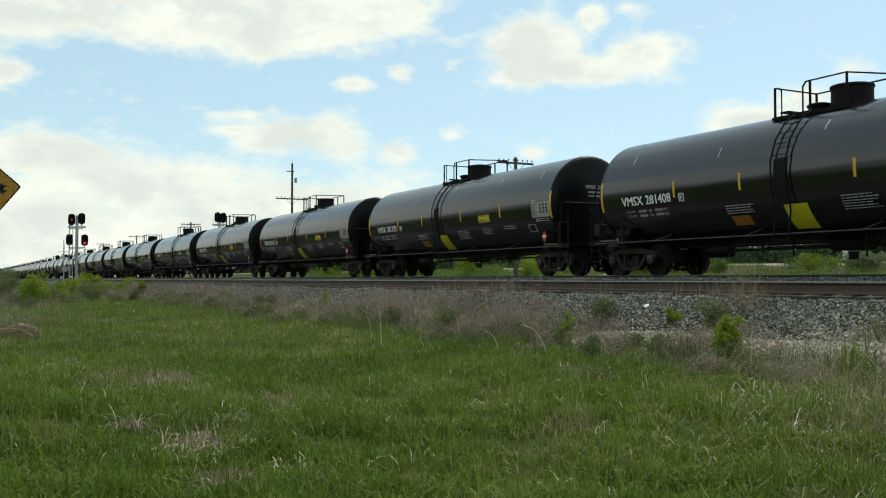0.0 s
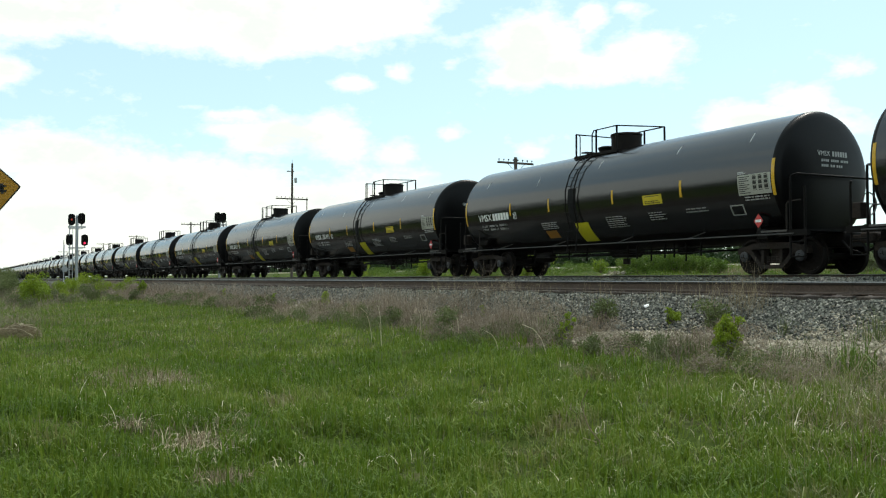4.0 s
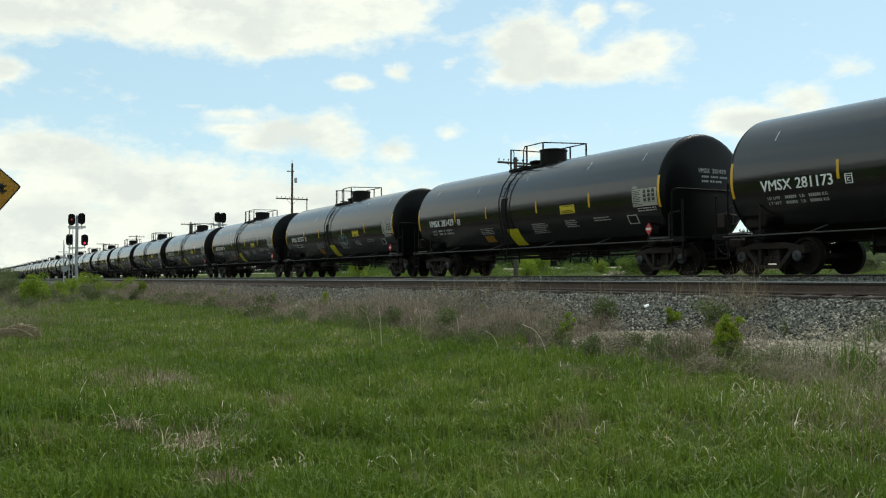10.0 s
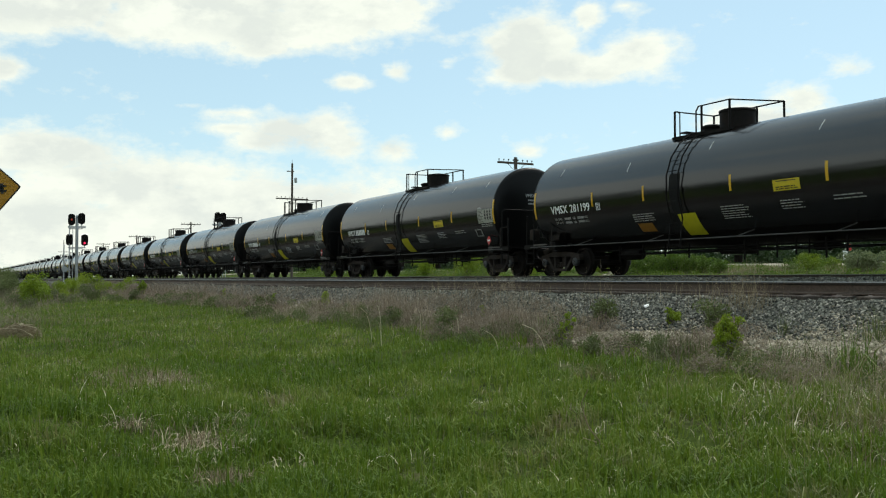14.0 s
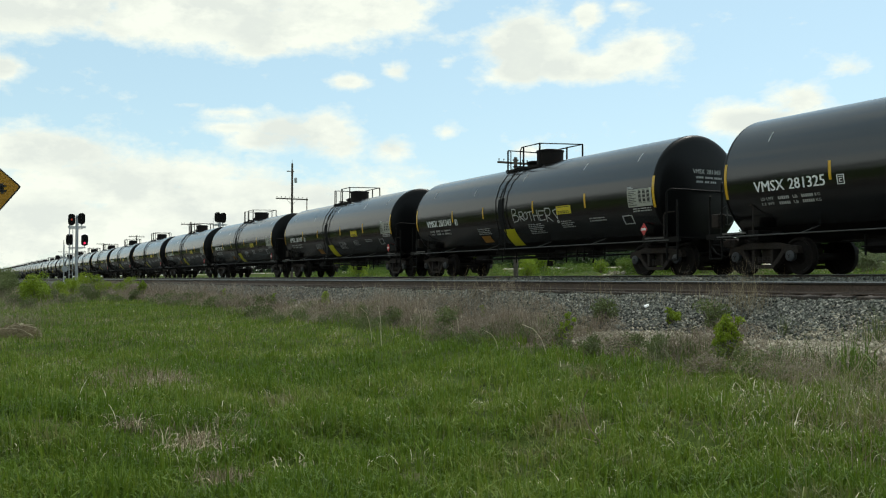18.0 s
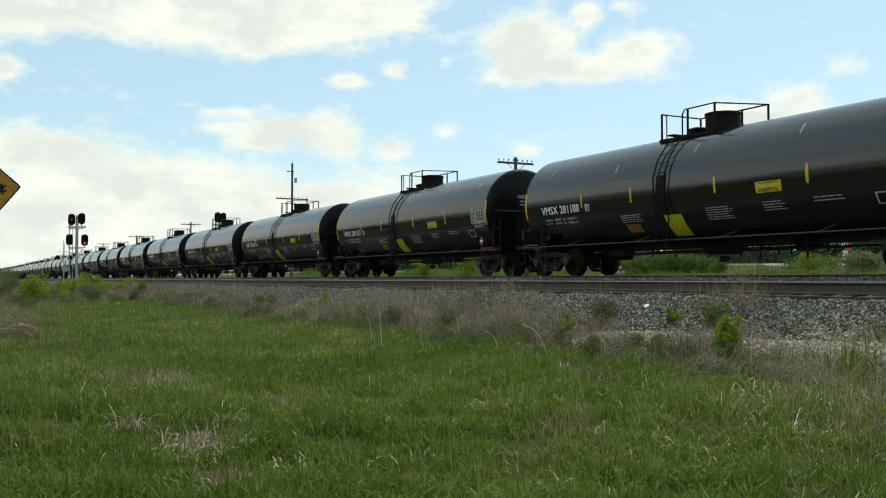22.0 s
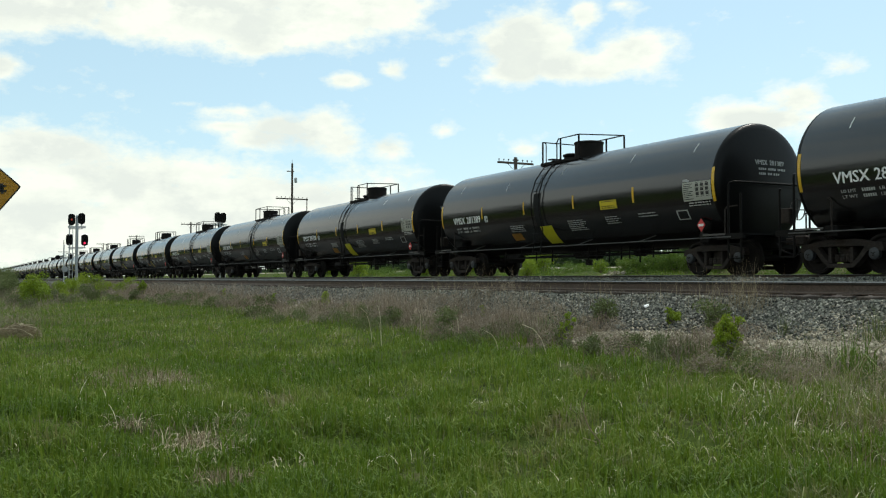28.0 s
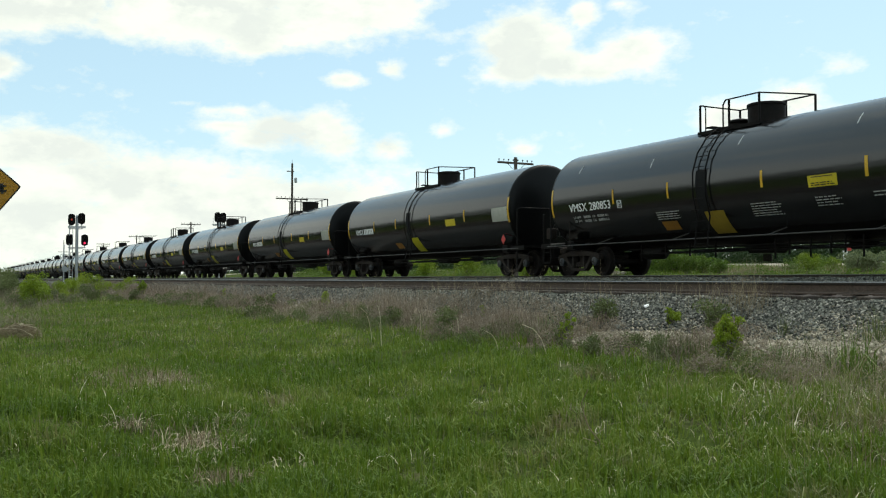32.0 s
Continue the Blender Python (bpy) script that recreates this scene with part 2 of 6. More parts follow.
    "tree": leaf_paint("tree_leaf", [(0.0, (0.015, 0.034, 0.010)), (0.5, (0.032, 0.06, 0.018)), (1.0, (0.06, 0.09, 0.03))], through=0.25),
}


def lamp_glass(name, colour, power):
    s = Nodes(name)
    s.b.inputs["Base Color"].default_value = (*[v * 0.3 for v in colour], 1)
    s.b.inputs["Emission Color"].default_value = (*colour, 1)
    s.b.inputs["Emission Strength"].default_value = power
    s.b.inputs["Roughness"].default_value = 0.2
    return s.m


M["lit_red"] = lamp_glass("lit_red_lens", (1.0, 0.03, 0.10), 1.6)
M["lit_amber"] = lamp_glass("lit_amber_lens", (1.0, 0.12, 0.07), 0.22)
M["lens"] = lamp_glass("dark_lens", (0.05, 0.03, 0.03), 0.0)


# ---- mesh helpers ----
def join(*bms):
    out = bms[0]
    for b in bms[1:]:
        me = bpy.data.meshes.new("tmp")
        b.to_mesh(me)
        b.free()
        out.from_mesh(me)
        bpy.data.meshes.remove(me)
    return out


def box(x0, x1, y0, y1, z0, z1, bevel=0.0):
    bm = bmesh.new()
    bmesh.ops.create_cube(bm, size=1, matrix=Matrix.Translation(((x0 + x1) / 2, (y0 + y1) / 2, (z0 + z1) / 2)) @ Matrix.Diagonal((x1 - x0, y1 - y0, z1 - z0, 1)))
    if bevel:
        bmesh.ops.bevel(bm, geom=bm.edges[:], offset=bevel, segments=1, affect="EDGES")
    return bm


def rod(a, b, r, n=8, r2=None):
    a, b = Vector(a), Vector(b)
    bm = bmesh.new()
    d = b - a
    m = Matrix.Translation((a + b) / 2) @ d.to_track_quat("Z", "Y").to_matrix().to_4x4()
    bmesh.ops.create_cone(bm, cap_ends=True, segments=n, radius1=r, radius2=r if r2 is None else r2, depth=d.length, matrix=m)
    return bm


def pipe(points, r, n=6):
    """A bent round bar swept through the points."""
    ps = [Vector(p) for p in points]
    bm = bmesh.new()
    rings, side = [], None
    for i, p in enumerate(ps):
        a = (p - ps[i - 1]).normalized() if i else (ps[1] - p).normalized()
        b = (ps[i + 1] - p).normalized() if i < len(ps) - 1 else a
        t = (a + b).normalized()
        if side is None:
            side = t.orthogonal().normalized()
        side = (side - t * side.dot(t)).normalized()
        up = t.cross(side)
        rings.append([bm.verts.new(p + (side * math.cos(k * 2 * math.pi / n) + up * math.sin(k * 2 * math.pi / n)) * r) for k in range(n)])
    for p, q in zip(rings, rings[1:]):
        for k in range(n):
            bm.faces.new((p[k], p[(k + 1) % n], q[(k + 1) % n], q[k]))
    bm.faces.new(rings[0][::-1]), bm.faces.new(rings[-1])
    return bm


def lathe(profile, n=32, axis="X", cap=True):
    """Turns (along, radius) round an axis."""
    bm = bmesh.new()
    rings = []
    for s, r in profile:
        ring = []
        for i in range(n):
            a = 2 * math.pi * i / n
            c, d = r * math.cos(a), r * math.sin(a)
            ring.append(bm.verts.new({"X": (s, c, d), "Y": (d, s, c), "Z": (c, d, s)}[axis]))
        rings.append(ring)
    for p, q in zip(rings, rings[1:]):
        for i in range(n):
            bm.faces.new((p[i], p[(i + 1) % n], q[(i + 1) % n], q[i]))
    if cap:
        bm.faces.new(rings[0][::-1]), bm.faces.new(rings[-1])
    return bm


def slab(outline, y0, y1):
    """A plate cut along an outline in x and z, from y0 to y1."""
    bm = bmesh.new()
    a = [bm.verts.new((x, y0, z)) for x, z in outline]
    b = [bm.verts.new((x, y1, z)) for x, z in outline]
    bm.faces.new(a), bm.faces.new(b[::-1])
    for i in range(len(a)):
        bm.faces.new((a[i - 1], b[i - 1], b[i], a[i]))
    bmesh.ops.recalc_face_normals(bm, faces=bm.faces[:])
    return bm


def moved(bm, m):
    bmesh.ops.transform(bm, matrix=m, verts=bm.verts[:])
    return bm


def part(name, bm, material, parent=None, label="", at=None, smooth=False):
    """Links a bmesh as one mesh object, under a thing or a part."""
    bmesh.ops.recalc_face_normals(bm, faces=bm.faces[:])
    me = bpy.data.meshes.new(name)
    bm.to_mesh(me)
    bm.free()
    me.materials.append(M[material])
    if smooth:
        me.shade_smooth()
        me.set_sharp_from_angle(angle=radians(40))
    return piece(name, me, parent, label, at)


def piece(name, me, parent=None, label="", at=None):
    ob = new(name, me)
    ob.parent = parent
    if at is not None:
        ob.matrix_basis = at
    if label:
        ob["label"] = label
    return ob


def thing(name, label, category, group="", at=None):
    ob = tagged(new(name), label, category, group)
    if at is not None:
        ob.matrix_basis = at
    return ob


def raw_mesh(name, verts, loops, sizes, material, smooth=False):
    """A big mesh straight from arrays: vertices, corner indices and the number of corners of each face."""
    me = bpy.data.meshes.new(name)
    verts, loops, sizes = np.asarray(verts, np.float32), np.asarray(loops, np.int32), np.asarray(sizes, np.int32)
    me.vertices.add(len(verts)), me.loops.add(len(loops)), me.polygons.add(len(sizes))
    me.vertices.foreach_set("co", verts.ravel())
    me.loops.foreach_set("vertex_index", loops)
    me.polygons.foreach_set("loop_start", np.concatenate(([0], np.cumsum(sizes)[:-1])).astype(np.int32))
    me.update(calc_edges=True)
    me.materials.append(M[material])
    if smooth:
        me.shade_smooth()
    else:
        me.shade_flat()
    return me


# ---- the lie of the land ----
NEAR_TRACK, NEAR_HEAD = -6.63, -0.155      # centre line and rail top of the empty track
RAIL_H, GAUGE = 0.186, 1.50                # rail height and distance between rail centres
LAND = [(-4000, -1.3), (-60, -1.35), (-15.2, -1.40), (-12.5, -1.26), (-10.8, -1.12), (-9.4, -0.98), (-8.6, -0.95), (-4, -0.9), (3.0, -0.9), (6.0, -0.80), (11, -0.55), (17, -0.05), (21.5, 0.36), (24.5, 0.66), (26, 0.78), (31, 0.82), (60, 1.1), (400, 2.0), (4000, 4.0)]


def land_z(x, y):
    ys, zs = [p[0] for p in LAND], [p[1] for p in LAND]
    z = np.interp(y, ys, zs)
    soft = np.where((np.asarray(y) > -9.0) & (np.asarray(y) < 3.0), 0.15, 1.0)
    wave = 0.05 * np.sin(x * 0.53 + 0.7 * np.sin(y * 0.61)) + 0.04 * np.sin(y * 1.13 + x * 0.31) + 0.03 * np.sin(x * 1.7 - y * 0.9)
    mound = 0.17 * np.exp(-((np.asarray(y) + 9.95) / 0.48) ** 2) * np.clip(0.45 + 0.6 * np.sin(x * 1.75 + 1.3 * np.sin(x * 0.73)) + 0.2 * np.sin(x * 4.3), 0, 1)
    return z + soft * wave + mound


def spread_steps(a, b, fine0, fine1, step, grow=1.25):
    out = list(np.arange(fine0, fine1, step))
    s, v = step, fine0
    while v > a:
        s *= grow
        v -= s
        out.insert(0, max(v, a))
    s, v = step, out[-1]
    while v < b:
        s *= grow
        v += s
        out.append(min(v, b))
    return np.array(out)


def sheet(name, xs, ys, zfun, material, smooth=True):
    X, Y = np.meshgrid(xs, ys, indexing="ij")
    v = np.stack([X, Y, zfun(X, Y)], -1).reshape(-1, 3)
    i, j = np.meshgrid(np.arange(len(xs) - 1), np.arange(len(ys) - 1), indexing="ij")
    a = (i * len(ys) + j).ravel()
    loops = np.stack([a, a + len(ys), a + len(ys) + 1, a + 1], -1).ravel()
    return raw_mesh(name, v, loops, np.full(len(a), 4), material, smooth)


ground = tagged(piece("ground", sheet("ground", np.unique(np.concatenate((spread_steps(-4200, 2500, -90, 12, 0.6), np.arange(-46, 2, 0.22)))), np.unique(np.concatenate((spread_steps(-4000, 4000, -24, 34, 0.4), np.arange(-11.5, -8.7, 0.13)))), land_z, "soil")),
                "uneven green meadow and verge along the railway line", "ground", kind="structure")


# ---- the two tracks ----
def ballast_z(x, y):
    """The stone bed: shoulder, empty track, the fill between the tracks, and the bed of the far track."""
    ys = [-9.45, -8.95, -8.08, -7.9, -5.3, -4.6, -2.6, -1.5, -0.95, 0.95, 1.5, 2.0, 3.2]
    zs = [-1.06, -0.80, -0.43, -0.42, -0.42, -0.32, -0.16, -0.075, -0.16, -0.16, -0.12, -0.2, -0.95]
    rough = 0.018 * np.sin(x * 2.9 + 3 * np.sin(y * 2.3)) + 0.014 * np.sin(x * 7.1 + y * 5.0) + 0.02 * np.sin(x * 0.9)
    return np.interp(y, ys, zs) + rough * np.where(np.asarray(y) < -8.0, 1.0, 0.5)


ballast = tagged(piece("ballast", sheet("ballast", spread_steps(-1200, 400, -70, 10, 0.25, 1.3), np.concatenate((np.arange(-9.45, -7.8, 0.11), np.arange(-7.7, 3.3, 0.2))), ballast_z, "gravel")),
                 "bed of crushed grey stone under two tracks", "ballast", kind="structure")


def rail_profile(head_z):
    h = RAIL_H
    half = [(0.076, -h), (0.076, -h + 0.012), (0.02, -h + 0.03), (0.0095, -h + 0.05), (0.0095, -0.05), (0.036, -0.038), (0.037, -0.010), (0.029, 0.0)]
    return [(y, head_z + z) for y, z in half] + [(-y, head_z + z) for y, z in half[::-1]]


def rail_mesh(head_z, x0, x1):
    bm = bmesh.new()
    rings = [[bm.verts.new((x, y, z)) for y, z in rail_profile(head_z)] for x in (x0, x1)]
    n = len(rings[0])
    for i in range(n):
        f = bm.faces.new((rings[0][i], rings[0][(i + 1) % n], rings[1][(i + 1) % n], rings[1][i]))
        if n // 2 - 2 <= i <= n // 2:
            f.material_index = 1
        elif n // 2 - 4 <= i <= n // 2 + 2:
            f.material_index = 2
    bm.faces.new(rings[0][::-1]), bm.faces.new(rings[1])
    return bm


def tie_mesh():
    bm = box(-0.115, 0.115, -1.3, 1.3, -0.18, 0.0, 0.012)
    me = bpy.data.meshes.new("tie")
    bm.to_mesh(me)
    bm.free()
    me.materials.append(M["tie"])
    return me


def track(label, centre, head_z, ties):
    t = tagged(new("railway_track"), label, "railway track", kind="structure")
    t.location = (0, centre, 0)
    for side in (-1, 1):
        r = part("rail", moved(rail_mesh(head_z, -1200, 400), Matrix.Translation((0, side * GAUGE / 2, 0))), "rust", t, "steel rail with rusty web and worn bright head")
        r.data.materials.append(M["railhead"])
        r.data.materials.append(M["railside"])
    me, plate, spike = tie_mesh(), bpy.data.meshes.new("tie_plate"), bpy.data.meshes.new("spike")
    for mesh, bm in ((plate, box(-0.09, 0.09, -0.17, 0.17, -0.002, 0.014)), (spike, box(-0.014, 0.014, -0.02, 0.02, 0.0, 0.04))):
        bm.to_mesh(mesh)
        bm.free()
        mesh.materials.append(M["rust"])
    rnd = random.Random(5)
    top = head_z - RAIL_H - 0.014
    for i in range(ties):
        x = -4.0 - 0.53 * i + rnd.uniform(-0.03, 0.03)
        tie = piece("tie", me, t, at=pose(x, rnd.uniform(-0.05, 0.05), top + rnd.uniform(-0.008, 0.0), 0, 0, rnd.uniform(-1.2, 1.2)))
        if i < 60:
            for side in (-1, 1):
                piece("tie_plate", plate, tie, at=pose(0, side * GAUGE / 2 - tie.location.y, 0.004))
    v, loops = [], []
    for x in list(np.arange(-4 - 0.53 * ties, -400, -0.53)) + list(np.arange(-3.5, 120, 0.53)):
        b = len(v)
        v += [(x + dx, dy, top + dz) for dx in (-0.115, 0.115) for dy in (-1.3, 1.3) for dz in (-0.18, 0)]
        loops += [b + k for k in (0, 1, 3, 2, 4, 6, 7, 5, 0, 4, 5, 1, 2, 3, 7, 6, 1, 5, 7, 3)]
    rest = piece("distant_ties", raw_mesh("distant_ties", v, loops, np.full(len(loops) // 4, 4), "tie"), t)
    rest["kind"] = "stuff"
    return t


track("empty railway track with rusty rails on timber ties", NEAR_TRACK, NEAR_HEAD, 110)
track("main railway track carrying the tank train", 0.0, 0.0, 60)

# ---- tank cars ----
R, HC, SPACING = 1.65, 2.45, 18.06         # tank radius, axis height over the rail, length over couplers
HALF, TAIL = 7.67, 7.81                    # from the middle to the knuckle of the leading and of the trailing head
WHEEL = 0.457


def wrap(bm, r=R + 0.005):
    """Bends a flat drawing (x along the car, y up the shell in metres of arc) round the near side of the tank."""
    for v in bm.verts:
        a = v.co.y / R
        lift = r + v.co.z
        v.co = (v.co.x, -lift * math.cos(a), HC + lift * math.sin(a))
    return bm


def decal(x0, x1, a0, a1, thick=0.003):
    """A thin sheet on the shell between two places along the car and two angles."""
    n = max(2, int(abs(a1 - a0) / 4))
    bm = bmesh.new()
    rows = [[bm.verts.new((x, radians(a0 + (a1 - a0) * i / n) * R, z)) for x, z in ((x0, 0), (x1, 0), (x1, thick), (x0, thick))] for i in range(n + 1)]
    for p, q in zip(rows, rows[1:]):
        for k in range(4):
            bm.faces.new((p[k], p[(k + 1) % 4], q[(k + 1) % 4], q[k]))
    bm.faces.new(rows[0]), bm.faces.new(rows[-1][::-1])
    return wrap(bm)


def text_flat(body, size):
    """Lettering as a flat mesh in x and y, its lower left corner at the origin, and its width."""
    cu = bpy.data.curves.new("lettering", "FONT")
    cu.body, cu.size, cu.resolution_u = body, size, 2
    ob = bpy.data.objects.new("lettering", cu)
    me = bpy.data.meshes.new_from_object(ob)
    bpy.data.objects.remove(ob), bpy.data.curves.remove(cu)
    bm = bmesh.new()
    bm.from_mesh(me)
    bpy.data.meshes.remove(me)
    bmesh.ops.triangulate(bm, faces=bm.faces[:])
    for d in bmesh.ops.duplicate(bm, geom=bm.verts[:] + bm.edges[:] + bm.faces[:])["geom"]:     # a second coat beside the first makes the letters bold
        if isinstance(d, bmesh.types.BMVert):
            d.co += Vector((0.05 * size, 0, 0.0008))
    xs, ys = [v.co.x for v in bm.verts], [v.co.y for v in bm.verts]
    low, tall = min(ys), max(ys) - min(ys)
    for v in bm.verts:
        v.co.x -= min(xs)
        v.co.y = (v.co.y - low) * size / tall
    return bm, max(xs) - min(xs)


def stretched(bm, width, now, dx, dy):
    for v in bm.verts:
        v.co = (v.co.x * width / now + dx, v.co.y + dy, v.co.z)
    return bm


def bars(lines, thick=0.002):
    """Rows of small stencilling too worn to read: x, angle, length and height of each run."""
    out = []
    for x, a, length, h in lines:
        y = radians(a) * R
        bm = bmesh.new()
        vs = [bm.verts.new(c) for c in ((x, y, thick), (x + length, y, thick), (x + length, y + h, thick), (x, y + h, thick))]
        bm.faces.new(vs)
        out.append(wrap(bm))
    return join(*out)


def word_rows(x, a, width, rows, h, gap, seed):
    """Broken rows of short words inside a block."""
    rnd = random.Random(seed)
    out = []
    for i in range(rows):
        u = 0.0
        end = width * rnd.uniform(0.75, 1.0)
        while u < end:
            w = min(rnd.uniform(0.06, 0.2), end - u)
            out.append((x + u, a - math.degrees(i * gap / R), w, h))
            u += w + 0.03
    return out


HEAD = [(0.20, 0.02), (0.19, 0.45), (0.155, 0.9), (0.10, 1.27), (0.06, 1.475), (0.03, 1.56), (-0.01, 1.613), (-0.06, R - 0.007), (-0.10, R - 0.001), (-0.13, R)]


def tank_shell():
    """The plain cylinder between the heads."""
    bm = lathe([(-TAIL + 0.13, R), (-2.6, R), (2.6, R), (HALF - 0.13, R)], 72, "X", False)
    return moved(bm, Matrix.Translation((0, 0, HC)))


def tank_head(s):
    """Dished head with a tight rounded knuckle."""
    bm = lathe([(s * ((HALF if s > 0 else TAIL) + dx), r) for dx, r in HEAD], 72, "X", False)
    return moved(bm, Matrix.Translation((0, 0, HC)))


def end_lettering(number):
    """Mark and number stencilled on the leading head, with two worn rows below."""
    runs = [text_flat("VMSX", 0.13)[0]]
    at = [(-0.40, 0.44, 2.94)]
    if number:
        runs.append(text_flat(str(number), 0.13)[0])
    else:
        runs.append(join(*[box(0.12 * i, 0.12 * i + 0.085, 0, 0.13, 0, 0.001) for i in range(6)]))
    at.append((0.12, 0.56, 2.94))
    for y0, w, z in ((-0.28, 0.26, 2.80), (0.06, 0.28, 2.80), (0.42, 0.30, 2.80), (-0.28, 0.24, 2.67), (0.04, 0.16, 2.67), (0.26, 0.22, 2.67)):
        runs.append(join(*[box(0.06 * i, 0.06 * i + 0.042, 0, 0.06, 0, 0.001) for i in range(int(w / 0.06))]))
        at.append((y0, w, z))
    for bm, (y0, w, z0) in zip(runs, at):
        wide = max(v.co.x for v in bm.verts)
        for v in bm.verts:
            y, z = y0 + v.co.x * w / wide, z0 + v.co.y
            r = math.hypot(y, z - HC)
            v.co = (HALF + float(np.interp(r, (0.02, 0.45, 0.9, 1.26), (0.20, 0.19, 0.155, 0.10))) + 0.006 + v.co.z, y, z)
    return join(*runs)


def wheelset_mesh():
    w = []
    for s in (-1, 1):
        y = s * 0.75
        rim = [(y - 0.07, 0.40), (y - 0.07, WHEEL), (y + 0.055, WHEEL - 0.004), (y + 0.065, WHEEL - 0.02), (y + 0.065, 0.39), (y + 0.03, 0.37), (y + 0.02, 0.2), (y + 0.06, 0.15), (y + 0.06, 0.1), (y - 0.06, 0.1), (y - 0.06, 0.16), (y - 0.02, 0.2), (y - 0.01, 0.36)]
        if s < 0:
            rim = [(-a, b) for a, b in [(-c, d) for c, d in rim]]
        w.append(lathe(rim + rim[:1], 24, "Y", False))
        flange = [(y - s * 0.065, WHEEL - 0.01), (y - s * 0.085, WHEEL + 0.026), (y - s * 0.105, WHEEL + 0.02), (y - s * 0.105, 0.40)]
        w.append(lathe(flange, 24, "Y", False))
    w.append(lathe([(-1.1, 0.05), (-1.1, 0.08), (-0.8, 0.09), (-0.7, 0.085), (0.7, 0.085), (0.8, 0.09), (1.1, 0.08), (1.1, 0.05)], 12, "Y"))
    for s in (-1, 1):                      # end cap with its bolts turns with the axle
        w.append(lathe([(s * 1.09, 0.075), (s * 1.13, 0.07), (s * 1.14, 0.03)], 10, "Y"))
        for k in range(3):
            a = k * 2.094
            w.append(rod((0.045 * math.cos(a), s * 1.12, 0.045 * math.sin(a)), (0.045 * math.cos(a), s * 1.155, 0.045 * math.sin(a)), 0.014, 6))
    return join(*w)


def truck(parent, x):
    t = part("truck", join(box(-0.22, 0.22, -0.9, 0.9, 0.42, 0.72, 0.04), rod((0, 0, 0.7), (0, 0, 0.84), 0.3, 14)), "grime", parent, "four-wheeled cast steel truck", at=pose(x, 0, 0))
    for s in (-1, 1):
        y0, y1 = (0.92, 1.10) if s > 0 else (-1.10, -0.92)
        top = [(-1.12, 0.62), (-1.08, 0.70), (-0.78, 0.73), (-0.45, 0.80), (0.45, 0.80), (0.78, 0.73), (1.08, 0.70), (1.12, 0.62),
               (1.12, 0.52), (0.70, 0.52), (0.52, 0.44), (0.42, 0.26), (0.28, 0.17), (-0.28, 0.17), (-0.42, 0.26), (-0.52, 0.44), (-0.70, 0.52), (-1.12, 0.52)]
        frame_bm = slab(top[:8] + [(1.12, 0.52), (0.70, 0.52), (0.60, 0.645), (-0.60, 0.645), (-0.70, 0.52), (-1.12, 0.52)], y0, y1)
        bottom = slab([(0.74, 0.56), (0.52, 0.30), (0.34, 0.15), (-0.34, 0.15), (-0.52, 0.30), (-0.74, 0.56), (-0.64, 0.62), (-0.45, 0.38), (-0.30, 0.245), (0.30, 0.245), (0.45, 0.38), (0.64, 0.62)], y0, y1)
        posts = join(box(-0.34, -0.25, y0, y1, 0.27, 0.62), box(0.25, 0.34, y0, y1, 0.27, 0.62))
        sf = join(frame_bm, bottom, posts)
        part("side_frame", sf, "grime", t, "cast truck side frame")
        springs = [lathe([(0.28, 0.06), (0.31, 0.075), (0.34, 0.06), (0.37, 0.075), (0.40, 0.06), (0.43, 0.075), (0.46, 0.06)], 8, "Z") for _ in range(3)]
        part("spring_nest", join(*[moved(b, Matrix.Translation((dx, s * 1.0, 0))) for b, dx in zip(springs, (-0.15, 0.0, 0.15))]), "grime", t)
        for dx in (-0.889, 0.889):
            adapter = lathe([(s * 1.0, 0.13), (s * 1.06, 0.14), (s * 1.12, 0.135), (s * 1.135, 0.10), (s * 1.14, 0.06), (s * 1.142, 0.02)], 14, "Y", False)
            part("bearing", moved(adapter, Matrix.Translation((dx, 0, WHEEL))), "bearing", t, "blue-grey roller bearing end")
    for dx in (-0.889, 0.889):
        me = SHARED.get("wheelset")
        at = pose(dx, 0, WHEEL)
        if me is None:
            w = part("wheelset", wheelset_mesh(), "wheel", t, "pair of steel wheels on an axle", at, smooth=True)
            SHARED["wheelset"] = w.data
        else:
            w = piece("wheelset", me, t, "pair of steel wheels on an axle", at)
        w["front"] = 1 if dx > 0 else 0
    return t


SHARED = {}


def ladder(parent, s):
    """Ladder up the side of the tank, bent round the shell to the top platform."""
    x0, x1 = -0.96, -0.50
    def at(x, a, lift=0.10):
        a = radians(a)
        return (x, s * (R + lift) * math.cos(a), HC + (R + lift) * math.sin(a))
    lad, stile = [pipe([(x, s * (R + 0.02), 0.72), at(x, -30, 0.15), at(x, -10), at(x, 10), at(x, 28), at(x, 46), at(x, 62)], 0.022, 6) for x in (x0, x1)]
    lad = part("ladder", lad, "black", parent, "black steel side ladder")
    part("stile", stile, "black", lad)
    if s < 0:
        # matte black strip on the shell between the stiles
        part("ladder_backing", decal(x0 + 0.02, x1 - 0.02, -52, 12, 0.001), "matte", lad, "matte black strip behind the ladder")
    for i in range(6 if s < 0 else 0):
        z = 0.82 + 0.30 * i
        y = s * (R + 0.03 + 0.10 * min(1, i / 3))
        part("rung", rod((x0, y, z), (x1, y, z), 0.010, 6), "black", lad)
    for a in (14, 24, 34, 44, 54, 62) if s < 0 else (54, 62):
        part("rung", rod(at(x0, a), at(x1, a), 0.010, 6), "black", lad)
    return lad


